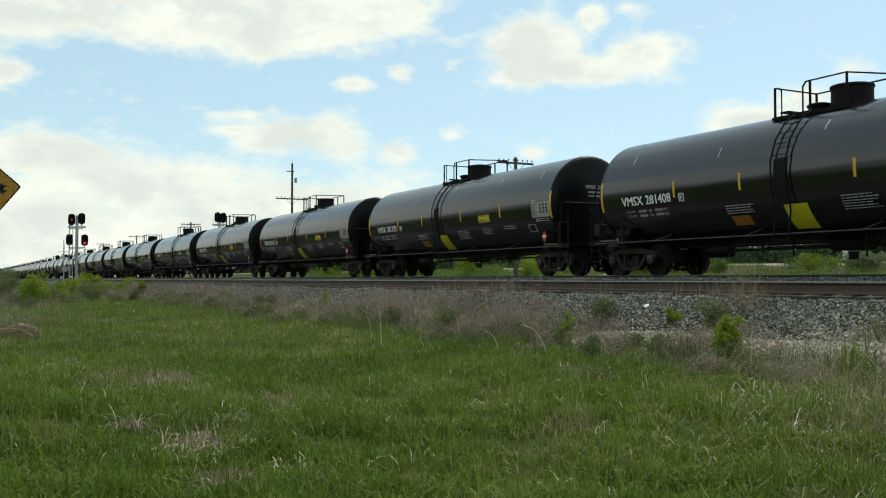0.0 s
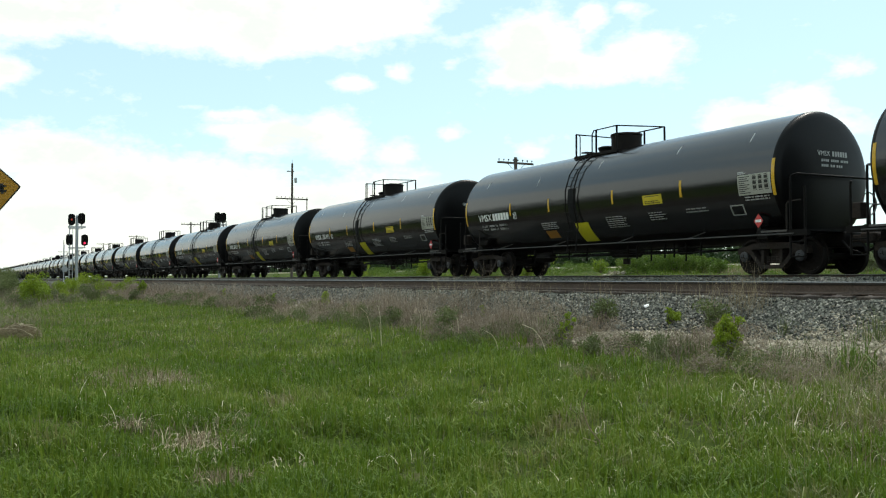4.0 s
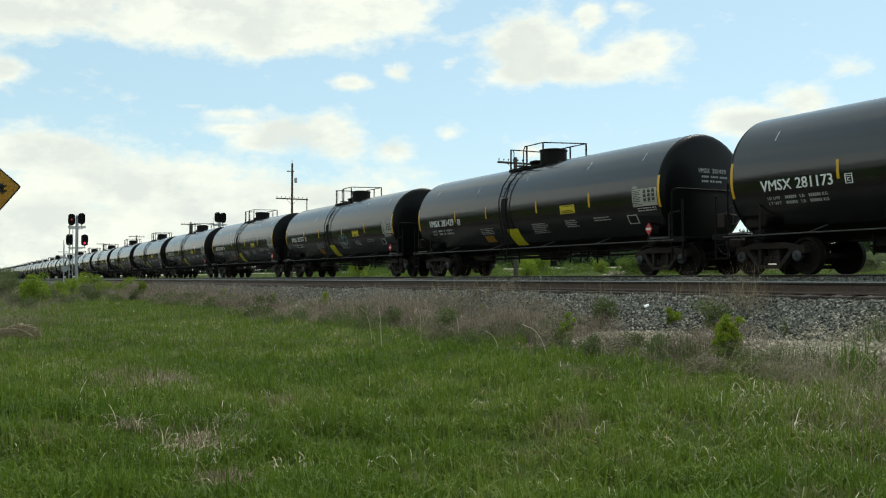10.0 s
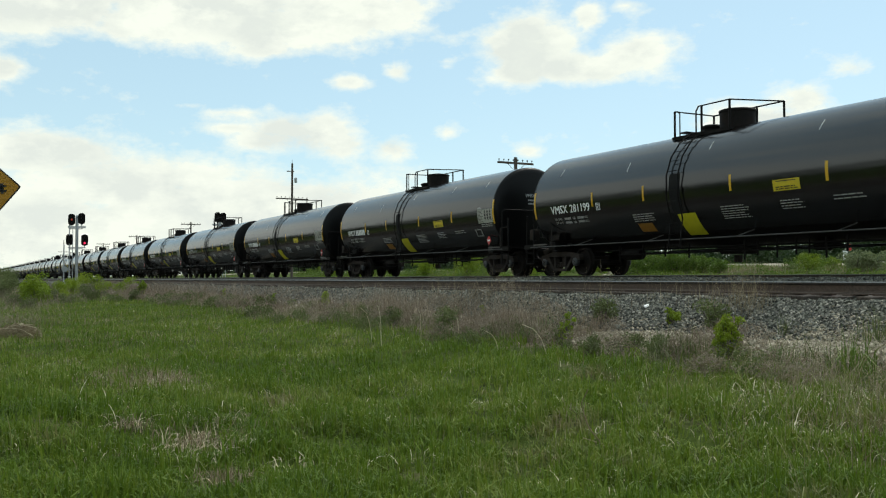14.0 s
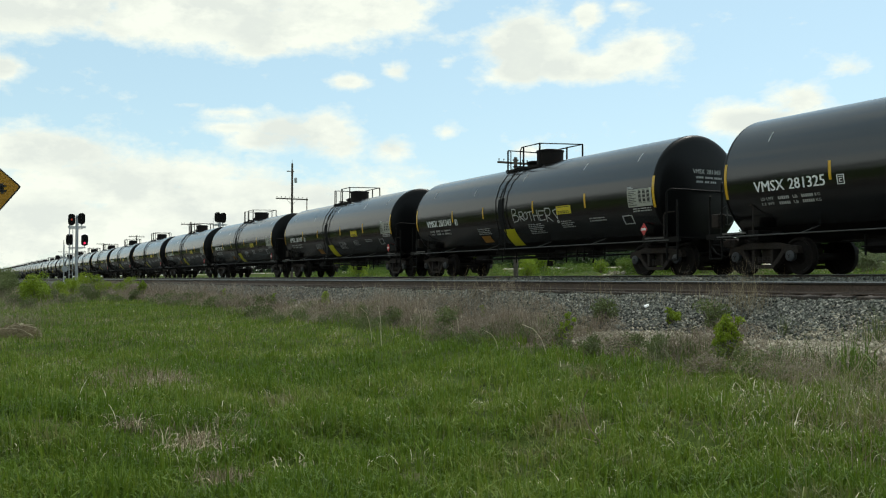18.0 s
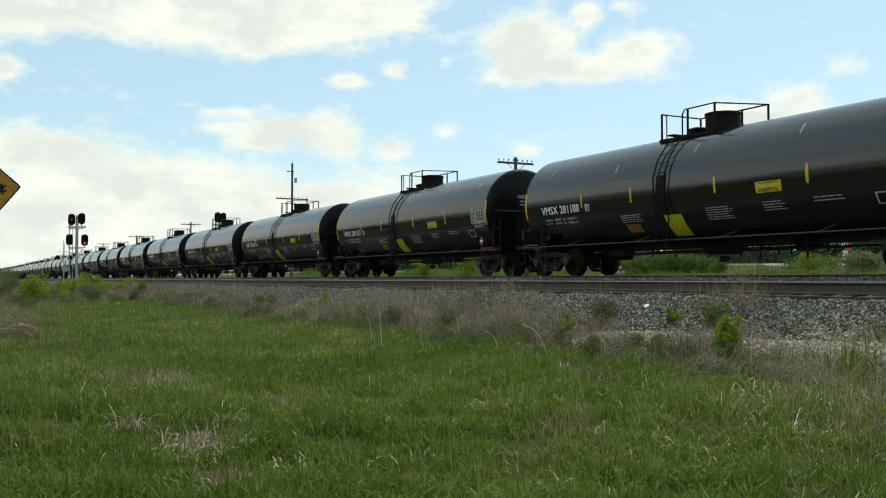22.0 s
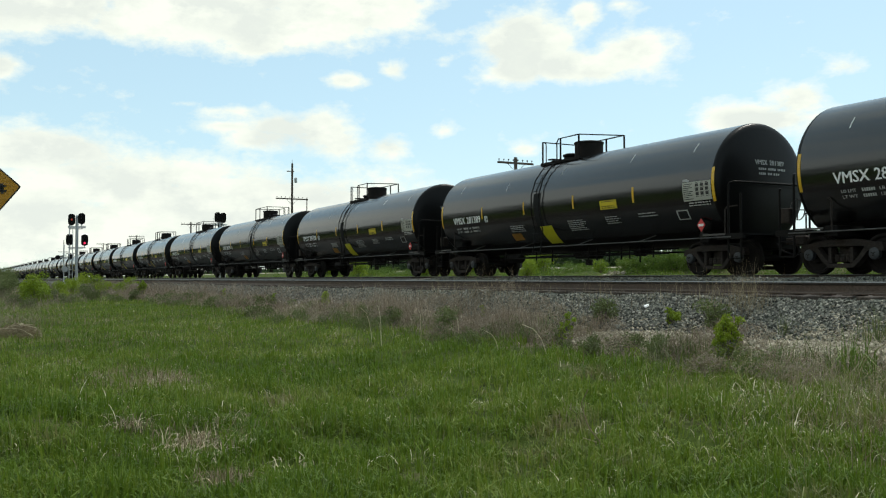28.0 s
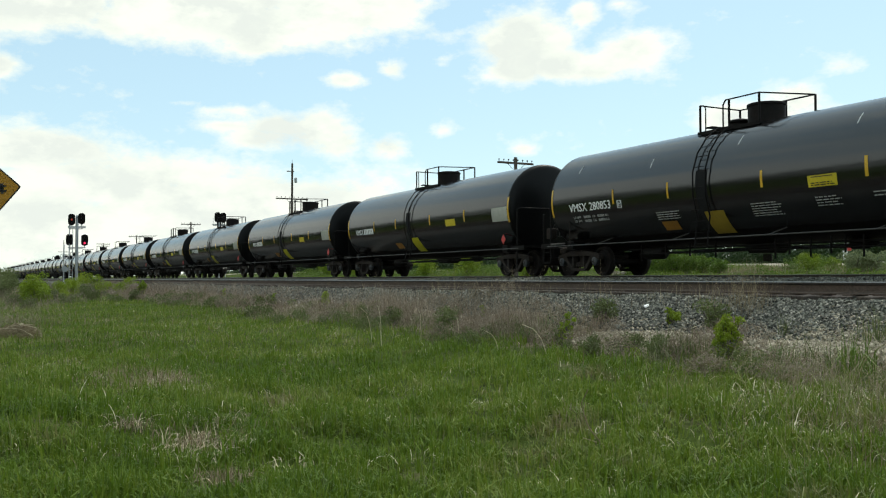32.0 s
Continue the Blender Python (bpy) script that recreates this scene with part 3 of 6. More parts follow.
def top_platform(parent):
    """Walkway round the manway housing with its hand rails."""
    deck_z = HC + R - 0.16
    p = part("top_platform", join(box(-1.72, 0.52, -0.80, -0.52, deck_z, deck_z + 0.04), box(-1.72, 1.0, 0.52, 0.80, deck_z, deck_z + 0.04), box(-1.72, -1.46, -0.52, 0.52, deck_z + 0.18, deck_z + 0.22),
                                  box(-1.72, 0.52, -0.82, -0.79, deck_z - 0.04, deck_z + 0.05), box(-1.72, 1.0, 0.79, 0.82, deck_z - 0.04, deck_z + 0.05)), "black", parent, "steel grating walkway on the tank top")
    rail_z = 4.74
    for x, y in ((-1.67, -0.76), (-0.58, -0.76), (0.48, -0.76), (-1.67, 0.76), (0.0, 0.76), (0.97, 0.76)):
        part("handrail_post", rod((x, y, deck_z), (x, y, rail_z), 0.032, 8), "black", p)
    part("handrail", pipe([(-1.67, -0.76, rail_z), (-1.67, 0.76, rail_z), (0.0, 0.76, rail_z), (0.97, 0.76, rail_z)], 0.022), "black", p)
    part("handrail", pipe([(-0.80, -0.76, deck_z), (-0.80, -0.76, rail_z - 0.12), (-0.70, -0.76, rail_z), (0.48, -0.76, rail_z), (0.97, 0.76, rail_z)], 0.022), "black", p)
    part("handrail", pipe([(-1.46, -0.76, deck_z), (-1.46, -0.76, rail_z - 0.10), (-1.54, -0.76, rail_z - 0.02), (-1.67, -0.76, rail_z)], 0.018), "black", p)
    part("manway_housing", moved(lathe([(0.0, 0.485), (0.46, 0.485), (0.47, 0.51), (0.52, 0.51), (0.54, 0.48), (0.57, 0.3), (0.58, 0.02)], 28, "Z"), Matrix.Translation((0.02, 0, HC + R - 0.06))), "hatch", parent, "round rusty-black manway housing", smooth=True)
    part("manway_cover", moved(lathe([(0.0, 0.27), (0.10, 0.27), (0.14, 0.31), (0.19, 0.31), (0.23, 0.2), (0.25, 0.02)], 16, "Z"), Matrix.Translation((-0.85, -0.1, HC + R - 0.05))), "black", parent, "bolted manway cover")
    return p


def car_end(parent, s):
    """Draft sill, coupler, end platform and railing at one end (s = 1: the leading end)."""
    x = s * (HALF - 1.3)
    part("draft_sill", box(min(x, s * 8.55), max(x, s * 8.55), -0.33, 0.33, 0.66, 1.02, 0.02), "black", parent)
    part("body_bolster", join(box(s * 7.0 - 0.18, s * 7.0 + 0.18, -1.42, 1.42, 0.86, 1.12, 0.02), slab([(s * 7.0 - 0.5, 1.35), (s * 7.0 + 0.5, 1.35), (s * 7.0 + 0.5, 1.0), (s * 7.0 - 0.5, 1.0)], -0.95, 0.95)), "black", parent, "steel saddle over the truck")
    coupler = join(box(min(s * 8.5, s * 8.9), max(s * 8.5, s * 8.9), -0.07, 0.07, 0.78, 0.95, 0.02), box(min(s * 8.82, s * 9.05), max(s * 8.82, s * 9.05), -0.16, 0.16, 0.74, 1.0, 0.04))
    c = part("coupler", coupler, "grime", parent, "rusty knuckle coupler")
    part("air_hose", pipe([(s * 8.5, -0.35, 0.8), (s * 8.7, -0.36, 0.6), (s * 9.0, -0.3, 0.5)], 0.03), "black", c)
    part("end_platform", join(box(min(s * 7.95, s * 8.5), max(s * 7.95, s * 8.5), -1.5, 1.5, 1.02, 1.07), box(min(s * 7.6, s * 8.5), max(s * 7.6, s * 8.5), -1.55, -1.45, 0.92, 1.06), box(min(s * 7.6, s * 8.5), max(s * 7.6, s * 8.5), 1.45, 1.55, 0.92, 1.06)), "black", parent, "end walkway over the coupler")
    part("end_railing", pipe([(s * 7.97, -1.5, 0.42), (s * 7.97, -1.5, 2.30), (s * 7.99, -1.47, 2.38), (s * 8.04, -1.36, 2.42), (s * 8.06, 1.36, 2.42), (s * 7.99, 1.47, 2.38), (s * 7.97, 1.5, 2.30), (s * 7.97, 1.5, 0.42)], 0.030, 8), "black", parent, "black end hand rail")
    for y in (-1.5, 1.5):
        part("corner_post", pipe([(s * 8.40, y, 0.42), (s * 8.40, y, 2.02), (s * 8.38, y, 2.08)], 0.030, 8), "black", parent)
        part("sill_step", rod((s * 7.97, y, 0.42), (s * 8.40, y, 0.42), 0.022), "black", parent)
        part("step_rung", rod((s * 7.97, y, 0.78), (s * 8.40, y, 0.78), 0.018), "black", parent)
        g = 6.9 if s < 0 else 7.85
        part("grab_iron", pipe([(s * g, y, 1.0), (s * g, y, 1.68), (s * (g + 0.06), y, 1.75), (s * (g + 0.35), y * 0.94, 1.78)], 0.022), "grime", parent)
        part("walkway_edge", box(min(s * 7.1, s * 7.9), max(s * 7.1, s * 7.9), y - 0.065 if y < 0 else y + 0.035, y - 0.035 if y < 0 else y + 0.065, 1.03, 1.075), "pipe", parent, "light grey edge bar")


def build_car():
    car = thing("tank_car", "black railway tank car with white lettering and yellow markers", "tank car", "tank cars of the train")
    part("tank", tank_shell(), "tank", car, "glossy black welded tank shell", smooth=True)
    for e in (-1, 1):
        part("tank_head", tank_head(e), "head", car, "black dished tank end with a rounded rim", smooth=True)
    # shade on the underside, put in as a dull black sheet
    part("belly_coating", decal(-TAIL + 0.15, HALF - 0.15, -128, -50, 0.002), "black", car, "dull black sheet standing in for shade under the tank", smooth=True)
    for x in (-7.0, 7.0):
        truck(car, x)
    for s in (-1, 1):
        car_end(car, s)
    for s in (-1, 1):
        ladder(car, s)
        part("side_rail", pipe([(-8.1, s * 1.55, 0.975), (8.1, s * 1.55, 0.975)], 0.018), "pipe", car, "thin grey rail along the tank side")
        for x in (-5.3, -1.9, 1.55, 4.6):
            a = radians(-51)
            part("rail_bracket", rod((x - 0.10, s * 1.55, 0.975), (x + 0.05, s * R * math.cos(a) * 1.005, HC + R * math.sin(a)), 0.016, 6), "pipe", car)
    top_platform(car)
    # sun glints on the shell seams, painted as thin white strips
    for x, a in ((-6.45, 30), (-2.9, 22), (0.35, 33), (3.9, 34), (6.6, 33)):
        part("weld_mark", decal(x, x + 0.02, a, a + 11, 0.004), "white", car, "sun glint on a shell seam, painted as a white strip")
    # underframe
    part("brake_rod", join(rod((-5.0, -0.6, 0.78), (5.1, -0.6, 0.78), 0.030), rod((-4.4, -0.7, 0.64), (4.8, -0.7, 0.64), 0.020), rod((-2.2, -0.55, 0.71), (4.0, -0.55, 0.71), 0.016)), "black", car, "brake rods under the tank")
    part("brake_pipe", rod((-5.2, 0.7, 0.72), (5.2, 0.7, 0.72), 0.03), "black", car)
    for x in (-4.3, -3.2, -2.2, -1.2, 0.9, 1.35, 2.0, 2.6, 3.0, 3.5, 4.1):
        part("rod_hanger", box(x - 0.016, x + 0.016, -0.71, -0.67, 0.47 + 0.07 * math.sin(5 * x), 0.92), "black", car)
    part("air_reservoir", moved(lathe([(-0.5, 0.04), (-0.45, 0.15), (-0.38, 0.18), (0.38, 0.18), (0.45, 0.15), (0.5, 0.04)], 16, "X"), Matrix.Translation((-3.9, -0.5, 0.66))), "black", car, "brake air reservoir", smooth=True)
    part("brake_cylinder", moved(lathe([(-0.25, 0.06), (-0.22, 0.13), (0.2, 0.13), (0.25, 0.08), (0.5, 0.03)], 14, "X"), Matrix.Translation((3.2, -0.4, 0.72))), "black", car, smooth=True)
    part("outlet_skid", slab([(-0.6, 0.84), (0.6, 0.84), (0.35, 0.58), (-0.35, 0.58)], -0.3, 0.3), "black", car, "bottom outlet skid")
    part("outlet_valve", rod((0, 0, 0.36), (0, 0, 0.55), 0.12, 12), "grime", car)
    # brake wheel at the trailing end
    part("brake_wheel", moved(join(lathe([(-0.015, 0.25), (0.015, 0.27), (0.02, 0.25), (-0.015, 0.25)], 18, "X", False), rod((0, 0, -0.25), (0, 0, 0.25), 0.014), rod((0, -0.25, 0), (0, 0.25, 0), 0.014)), Matrix.Translation((-8.48, -0.8, 1.6))), "pipe", car, "round hand brake wheel")
    part("control_box", box(-8.62, -8.34, -1.25, -1.0, 1.25, 1.62, 0.02), "grime", car)
    # markings on the shell
    for x, a0, a1, w in ((-7.68, -18.4, 13.3, 0.085), (-4.47, -10.6, 4.6, 0.075), (-2.05, -10.9, 4.4, 0.075), (1.35, -10.6, 4.0, 0.075), (4.33, -11.2, 4.6, 0.085), (7.58, -18.3, 13.3, 0.10)):
        part("reflective_stripe", decal(x - w / 2, x + w / 2, a0, a1), "yellow", car, "upright yellow reflective stripe")
    part("yellow_patch", decal(-0.80, -0.10, -54, -27.4), "lime", car, "large yellow-green paint patch")
    part("orange_patch", decal(-2.60, -1.97, -45.0, -34.3), "orange", car, "faded orange panel")
    part("yellow_placard", decal(2.74, 3.55, -15.2, -5.7), "lemon", car, "yellow warning placard with worn print")
    part("data_panel", decal(6.43, 7.5, -16, 1.8), "panel", car, "pale grey table of inspection data")
    sq = [(6.02, 6.48, -24.8, -23.8), (6.02, 6.48, -34, -33), (6.02, 6.06, -34, -23.8), (6.44, 6.48, -34, -23.8)]
    part("stencil_frame", join(*[decal(*q) for q in sq]), "pale", car, "white stencilled square")
    d = slab([(6.74, 1.34), (6.89, 1.16), (7.04, 1.34), (6.89, 1.52)], -1.42, -1.405)
    placard = part("hazard_placard", d, "red", car, "red diamond hazard placard with white number bar")
    part("number_bar", box(6.795, 6.985, -1.426, -1.42, 1.305, 1.375), "white", placard)
    part("placard_bracket", join(box(6.81, 6.97, -1.40, -1.15, 1.02, 1.10), box(6.85, 6.93, -1.403, -1.38, 1.05, 1.45)), "grime", car)
    part("stencil_block", bars(word_rows(0.86, -24.6, 1.0, 6, 0.026, 0.068, 3)), "pale", car, "worn white stencilled rows")
    part("stencil_block", bars(word_rows(2.85, -24.2, 0.72, 4, 0.026, 0.07, 4)), "pale", car, "worn white stencilled rows")
    part("stencil_block", bars(word_rows(4.4, -24.0, 0.85, 2, 0.028, 0.085, 5)), "pale", car, "worn white stencilled rows")
    part("stencil_block", bars(word_rows(-2.68, -24.6, 1.0, 4, 0.028, 0.07, 6)), "pale", car, "worn white stencilled rows")
    load = []
    for words, a in ((("LD LMT", "LB", "KG"), -22.3), (("LT WT", "LB", "KG"), -27.0)):
        y = radians(a) * R
        for word, x, w in zip(words, (-6.60, -5.62, -4.98), (0.40, 0.14, 0.15)):
            letters, now = text_flat(word, 0.075)
            load.append(wrap(stretched(letters, w, now, x, y)))
        load.append(bars([(x0 + 0.058 * i, a, 0.042, 0.075) for x0, n in ((-6.06, 6), (-5.36, 6)) for i in range(n)]))
    part("load_stencil", join(*load), "pale", car, "worn white load limit rows")
    part("stencil_block", bars(word_rows(6.6, -18.6, 1.0, 2, 0.035, 0.07, 8)), "pale", car, "worn white stencilled rows")
    lines = [(6.47, -0.4 - 1.75 * j, 0.36 * (1.0, 0.8, 0.95, 0.55)[j % 4], 0.02) for j in range(9)]
    lines += [(6.93 + 0.185 * i, -2.9 - 4.1 * j, 0.115, 0.075) for i in range(3) for j in range(3)] + [(6.93 + 0.185 * i, 0.2, 0.09, 0.02) for i in range(3)] + [(6.93 + 0.185 * i, -4.2 - 4.1 * j, 0.13, 0.014) for i in range(3) for j in range(3)]
    part("panel_print", bars(lines, 0.008), "signink", car, "rows and squares of small dark print")
    part("stencil_block", bars([(6.43, 2.6, 0.26, 0.03), (6.43, 3.9, 0.2, 0.03)]), "pale", car, "worn white stencilled heading")
    part("placard_print", bars(word_rows(2.82, -12.4, 0.68, 2, 0.026, 0.05, 9) + [(2.84, -7.4, 0.6, 0.02)], 0.008), "signink", car, "small dark print")
    boxed = [(-4.30, -4.10, -7.8, -7.2), (-4.30, -4.10, -15, -14.4), (-4.30, -4.275, -15, -7.2), (-4.125, -4.10, -15, -7.2), (-4.24, -4.16, -13.2, -12.6), (-4.24, -4.215, -13.2, -10.4), (-4.24, -4.16, -11.0, -10.4), (-4.26, -4.14, -9.4, -8.8)]
    part("class_mark", join(*[decal(*q) for q in boxed]), "white", car, "small white boxed class letter")
    part("end_stencil", end_lettering(None), "pale", car, "worn white stencilled mark and number on the tank end")
    return car


NUMBERS = {0: 281408, 1: 281372, 2: 281592, 3: 281387, 4: 281477, 6: 281191, 7: 281211, 8: 281169, 9: 281172, 10: 281165, 11: 281173, 12: 281429, 13: 281375, 14: 281404, 15: 281591, 16: 281199,
           19: 281401, 20: 281325, 21: 281343, 22: 281187, 23: 281185, 24: 281168, 25: 281188, 26: 281171, 27: 281184, 28: 281167, 31: 281437, 32: 281389, 33: 281336, 34: 281799, 35: 281214, 36: 280853}
CARS = 59
H_LET = 0.26
first = build_car()
for o in first.children_recursive:
    if o.name.split(".")[0] in ("stencil_block", "panel_print", "placard_print", "spring_nest", "stencil_frame", "class_mark", "end_stencil", "load_stencil"):
        o["kind"] = "stuff"
DISTANT = 37                               # cars from here on stay far down the line: their smallest fittings are left off
SMALL = {"rung", "handrail_post", "lid_bolt", "rod_hanger", "stencil_block", "panel_print", "placard_print", "class_mark", "spring_nest", "weld_mark", "rail_bracket", "corner_post", "sill_step", "step_rung", "load_stencil", "grab_iron", "air_hose",
         "end_stencil", "stencil_frame", "number_bar", "control_box", "brake_wheel", "outlet_valve", "placard_bracket", "walkway_edge", "manway_cover"}


def lean_copy(ob, k):
    c = copy_thing(ob, Matrix.Identity(4))
    for o in list(c.children_recursive):
        if o.name.split(".")[0] in SMALL and not (k < 41 and o.name.startswith("handrail_post")):
            bpy.data.objects.remove(o)
    return c


train = [first] + [copy_thing(first, Matrix.Identity(4)) if k < DISTANT else lean_copy(first, k) for k in range(1, CARS)]
for k, car in enumerate(train):
    car.location.x = -15.10 - SPACING * k
    y = radians(-14.6) * R
    mark, w = text_flat("VMSX", H_LET)
    bm = stretched(mark, 0.95, w, -6.75, y)
    part("reporting_mark", wrap(bm), "white", car, "white painted reporting mark")
    if k in NUMBERS:
        num, w = text_flat(str(NUMBERS[k]), H_LET)
        part("car_number", wrap(stretched(num, 1.06, w, -5.68, y)), "white", car, "white painted number")
    else:
        part("car_number", bars([(-5.72 + 0.19 * i, -14.6, 0.15, H_LET) for i in range(6)]), "white", car, "white painted number, too blurred to read")


for k in NUMBERS:                          # each car carries its number on the leading end too
    old = [o for o in train[k].children if o.name.split(".")[0] == "end_stencil"][0]
    bm = end_lettering(NUMBERS[k])
    me = bpy.data.meshes.new("end_stencil")
    bm.to_mesh(me)
    bm.free()
    me.materials.append(M["pale"])
    old.data = me


def strokes(points, width):
    """Hand-drawn lines on the shell: (x, angle) places joined by thin strokes."""
    out, fine = [], [points[0]]
    for p, q in zip(points, points[1:]):   # short steps keep to the round of the shell
        n = max(1, int(abs(q[1] - p[1]) / 2.5))
        fine += [(p[0] + (q[0] - p[0]) * i / n, p[1] + (q[1] - p[1]) * i / n) for i in range(1, n + 1)]
    for (x0, a0), (x1, a1) in zip(fine, fine[1:]):
        p, q = Vector((x0, radians(a0) * R, 0.002)), Vector((x1, radians(a1) * R, 0.002))
        side = (q - p).cross(Vector((0, 0, 1))).normalized() * width / 2
        bm = bmesh.new()
        bm.faces.new([bm.verts.new(c) for c in (p - side, q - side, q + side, p + side)])
        out.append(wrap(bm))
    return join(*out)


def scrawl(lines, x0, x1, low, high, width):
    """One hand-drawn letter: lines in a unit box, set between two places along the car and two angles."""
    return [strokes([(x0 + (x1 - x0) * u, low + (high - low) * v) for u, v in line], width) for line in lines]


LETTERS = {
    "B": [[(0.1, 0), (0, 1), (0.55, 0.95), (0.6, 0.7), (0.1, 0.5), (0.7, 0.5), (1, 0.25), (0.7, 0.05), (0.1, 0)]],
    "R": [[(0.15, 0), (0, 1), (0.7, 1), (0.9, 0.75), (0.65, 0.5), (0.1, 0.5), (1, 0.02)]],
    "O": [[(0.45, 1), (0.05, 0.7), (0, 0.3), (0.4, 0), (0.9, 0.2), (1, 0.7), (0.6, 1), (0.45, 1)]],
    "T": [[(0, 0.95), (1, 1)], [(0.5, 0.97), (0.65, 0)]],
    "H": [[(0, 1), (0.15, 0)], [(0.8, 1), (1, 0)], [(0.05, 0.5), (0.9, 0.5)]],
    "E": [[(1, 0.95), (0, 1), (0.15, 0), (1, 0.08)], [(0.05, 0.52), (0.8, 0.55)]],
    "!": [[(0, 0.9), (0.75, 1), (0.65, 0.3), (0, 0.9)], [(0.6, 0.2), (0.45, 0.1), (0.6, 0), (0.8, 0.1), (0.6, 0.2)]],
}
drawn = []
for letter, x0, x1, low, high in (("B", 0.0, 0.43, -19, -2.6), ("R", 0.46, 0.74, -19, -7.2), ("O", 0.73, 0.97, -17.4, -8), ("T", 0.98, 1.28, -19.6, -8.2), ("H", 1.32, 1.63, -20, -7), ("E", 1.66, 2.02, -20.3, -8.4), ("R", 2.06, 2.44, -23, -6.6), ("!", 2.52, 2.84, -25, -8.5)):
    drawn += scrawl(LETTERS[letter], x0, x1, low, high, 0.035)
part("graffiti", join(*drawn), "pale", train[21], "the word BROTHER scrawled in white")
rnd = random.Random(21)
for k, x, a in ((15, -3.75, -22), (14, -4.3, -23), (14, -4.1, -24)):
    part("graffiti", strokes([(x + 0.09 * i + rnd.uniform(-0.1, 0.1), a + rnd.uniform(-7, 7)) for i in range(9)], 0.022), "teal", train[k], "faded teal paint scrawl")["kind"] = "stuff"
rings = []
for x, a, r in ((0.87, -22.6, 0.19), (0.89, -22.4, 0.16), (1.80, -19.6, 0.17), (1.78, -19.8, 0.14), (1.27, -20.5, 0.14)):
    rings.append(strokes([(x + r * math.cos(q * 0.524) * 0.8, a + math.degrees(r / R) * math.sin(q * 0.524)) for q in range(13)], 0.04))
rings += [strokes(p, 0.05) for p in ([(1.05, -8.5), (1.12, -13), (1.3, -12.5)], [(1.35, -9), (1.30, -14), (1.45, -19)], [(1.5, -12), (1.62, -7.5), (1.72, -11)], [(1.95, -24), (2.05, -28), (1.9, -31)], [(1.2, -15), (1.5, -15.5), (1.6, -13)])]
part("graffiti", join(*rings), "teal", train[13], "pale teal scrawl of rings and strokes")["kind"] = "stuff"
SHIFTS = {10: (0.48, -0.2, True), 24: (0.44, -0.1, True), 32: (0.48, -0.2, True), 33: (0.48, -0.2, True), 34: (0.1, 0.6, False), 35: (0.34, 0.66, False)}
for k, (stripe, patch, lime) in SHIFTS.items():      # some cars have the second stripe and the orange panel elsewhere
    marks = [o for o in train[k].children if o.name.split(".")[0] == "reflective_stripe"]
    marks[2].location.x = stripe
    for o in list(train[k].children):
        if o.name.split(".")[0] == "orange_patch":
            o.location.x = patch
        if o.name.split(".")[0] == "yellow_patch" and not lime:
            bpy.data.objects.remove(o)
for o in list(train[36].children):
    if o.name.split(".")[0] == "yellow_patch":
        bpy.data.objects.remove(o)
part("yellow_patch", decal(-0.80, -0.10, -54, -27.4), "ochre", train[36], "weathered dull yellow paint patch")
for car in (train[4], train[34], train[35]):       # these run the other way round and have no yellow-green patch
    for o in list(car.children):
        kind = o.name.split(".")[0]
        if kind in ("top_platform", "manway_housing", "manway_cover", "ladder"):
            o.matrix_basis = pose(1.46, 0, 0) if kind == "ladder" else pose(-0.2, 0, 0, 0, 0, 180)
        if kind == "stencil_block":
            o.location.x = 0.22
        if kind in ("yellow_placard", "placard_print"):
            o.location.x = 0.62
        if kind == "yellow_patch":
            bpy.data.objects.remove(o)
odd = train[4]
part("side_cylinder", moved(lathe([(-0.42, 0.04), (-0.38, 0.12), (0.38, 0.12), (0.42, 0.04)], 14, "X"), Matrix.Translation((7.5, -1.42, 1.28))), "pipe", odd, "light grey cylinder by the placard", smooth=True)


SURGE_T = (0.0, 3.0, 6.3, 8.0, 10.0, 12.0, 14.4, 17.0, 19.0, 20.5, 22.0, 23.0, 24.2, 25.0, 28.3, 32.0)
SURGE = (-0.03, -0.03, -0.06, -0.07, 0.03, 0.07, 0.07, 0.21, 0.32, 0.45, 0.45, -0.17, -0.07, -0.03, 0.03, 0.06)


def way(t):
    """How far the train has come after t seconds, slowing a little, with a slight surge on the way."""
    return 20.4734 * t - 0.0075754 * t * t + float(np.interp(t, SURGE_T, SURGE))


def motions():
    for k, car in enumerate(train):
        x0 = -15.10 - SPACING * k
        walk(car, [(t, pose(x0 + way(t), 0, 0)) for t in [float(i) for i in range(33)]])
    drift = clouds.matrix_basis.copy()
    across = Matrix.Rotation(radians(0.24), 4, Vector((math.sin(YAW), math.cos(YAW), 0)))
    walk(clouds, [(0.0, drift), (16.0, drift @ Matrix.Rotation(radians(0.26), 4, "Z") @ Matrix.Rotation(radians(0.12), 4, Vector((math.sin(YAW), math.cos(YAW), 0)))),
                  (32.0, drift @ Matrix.Rotation(radians(0.52), 4, "Z") @ across)])
    lead = {}
    for ob in scene.objects:
        if ob.name.split(".")[0] != "wheelset":
            continue
        front = ob["front"]
        if front not in lead:
            x = 0.889 if front else -0.889
            walk(ob, [(i / 30, pose(x, 0, WHEEL, 0, math.degrees(way(i / 30) / WHEEL), 0)) for i in range(961)])
            lead[front] = ob
        else:
            ob.rotation_mode = "QUATERNION"
            ob.animation_data_create()
            ob.animation_data.action = lead[front].animation_data.action
            ob.animation_data.action_slot = lead[front].animation_data.action_slot


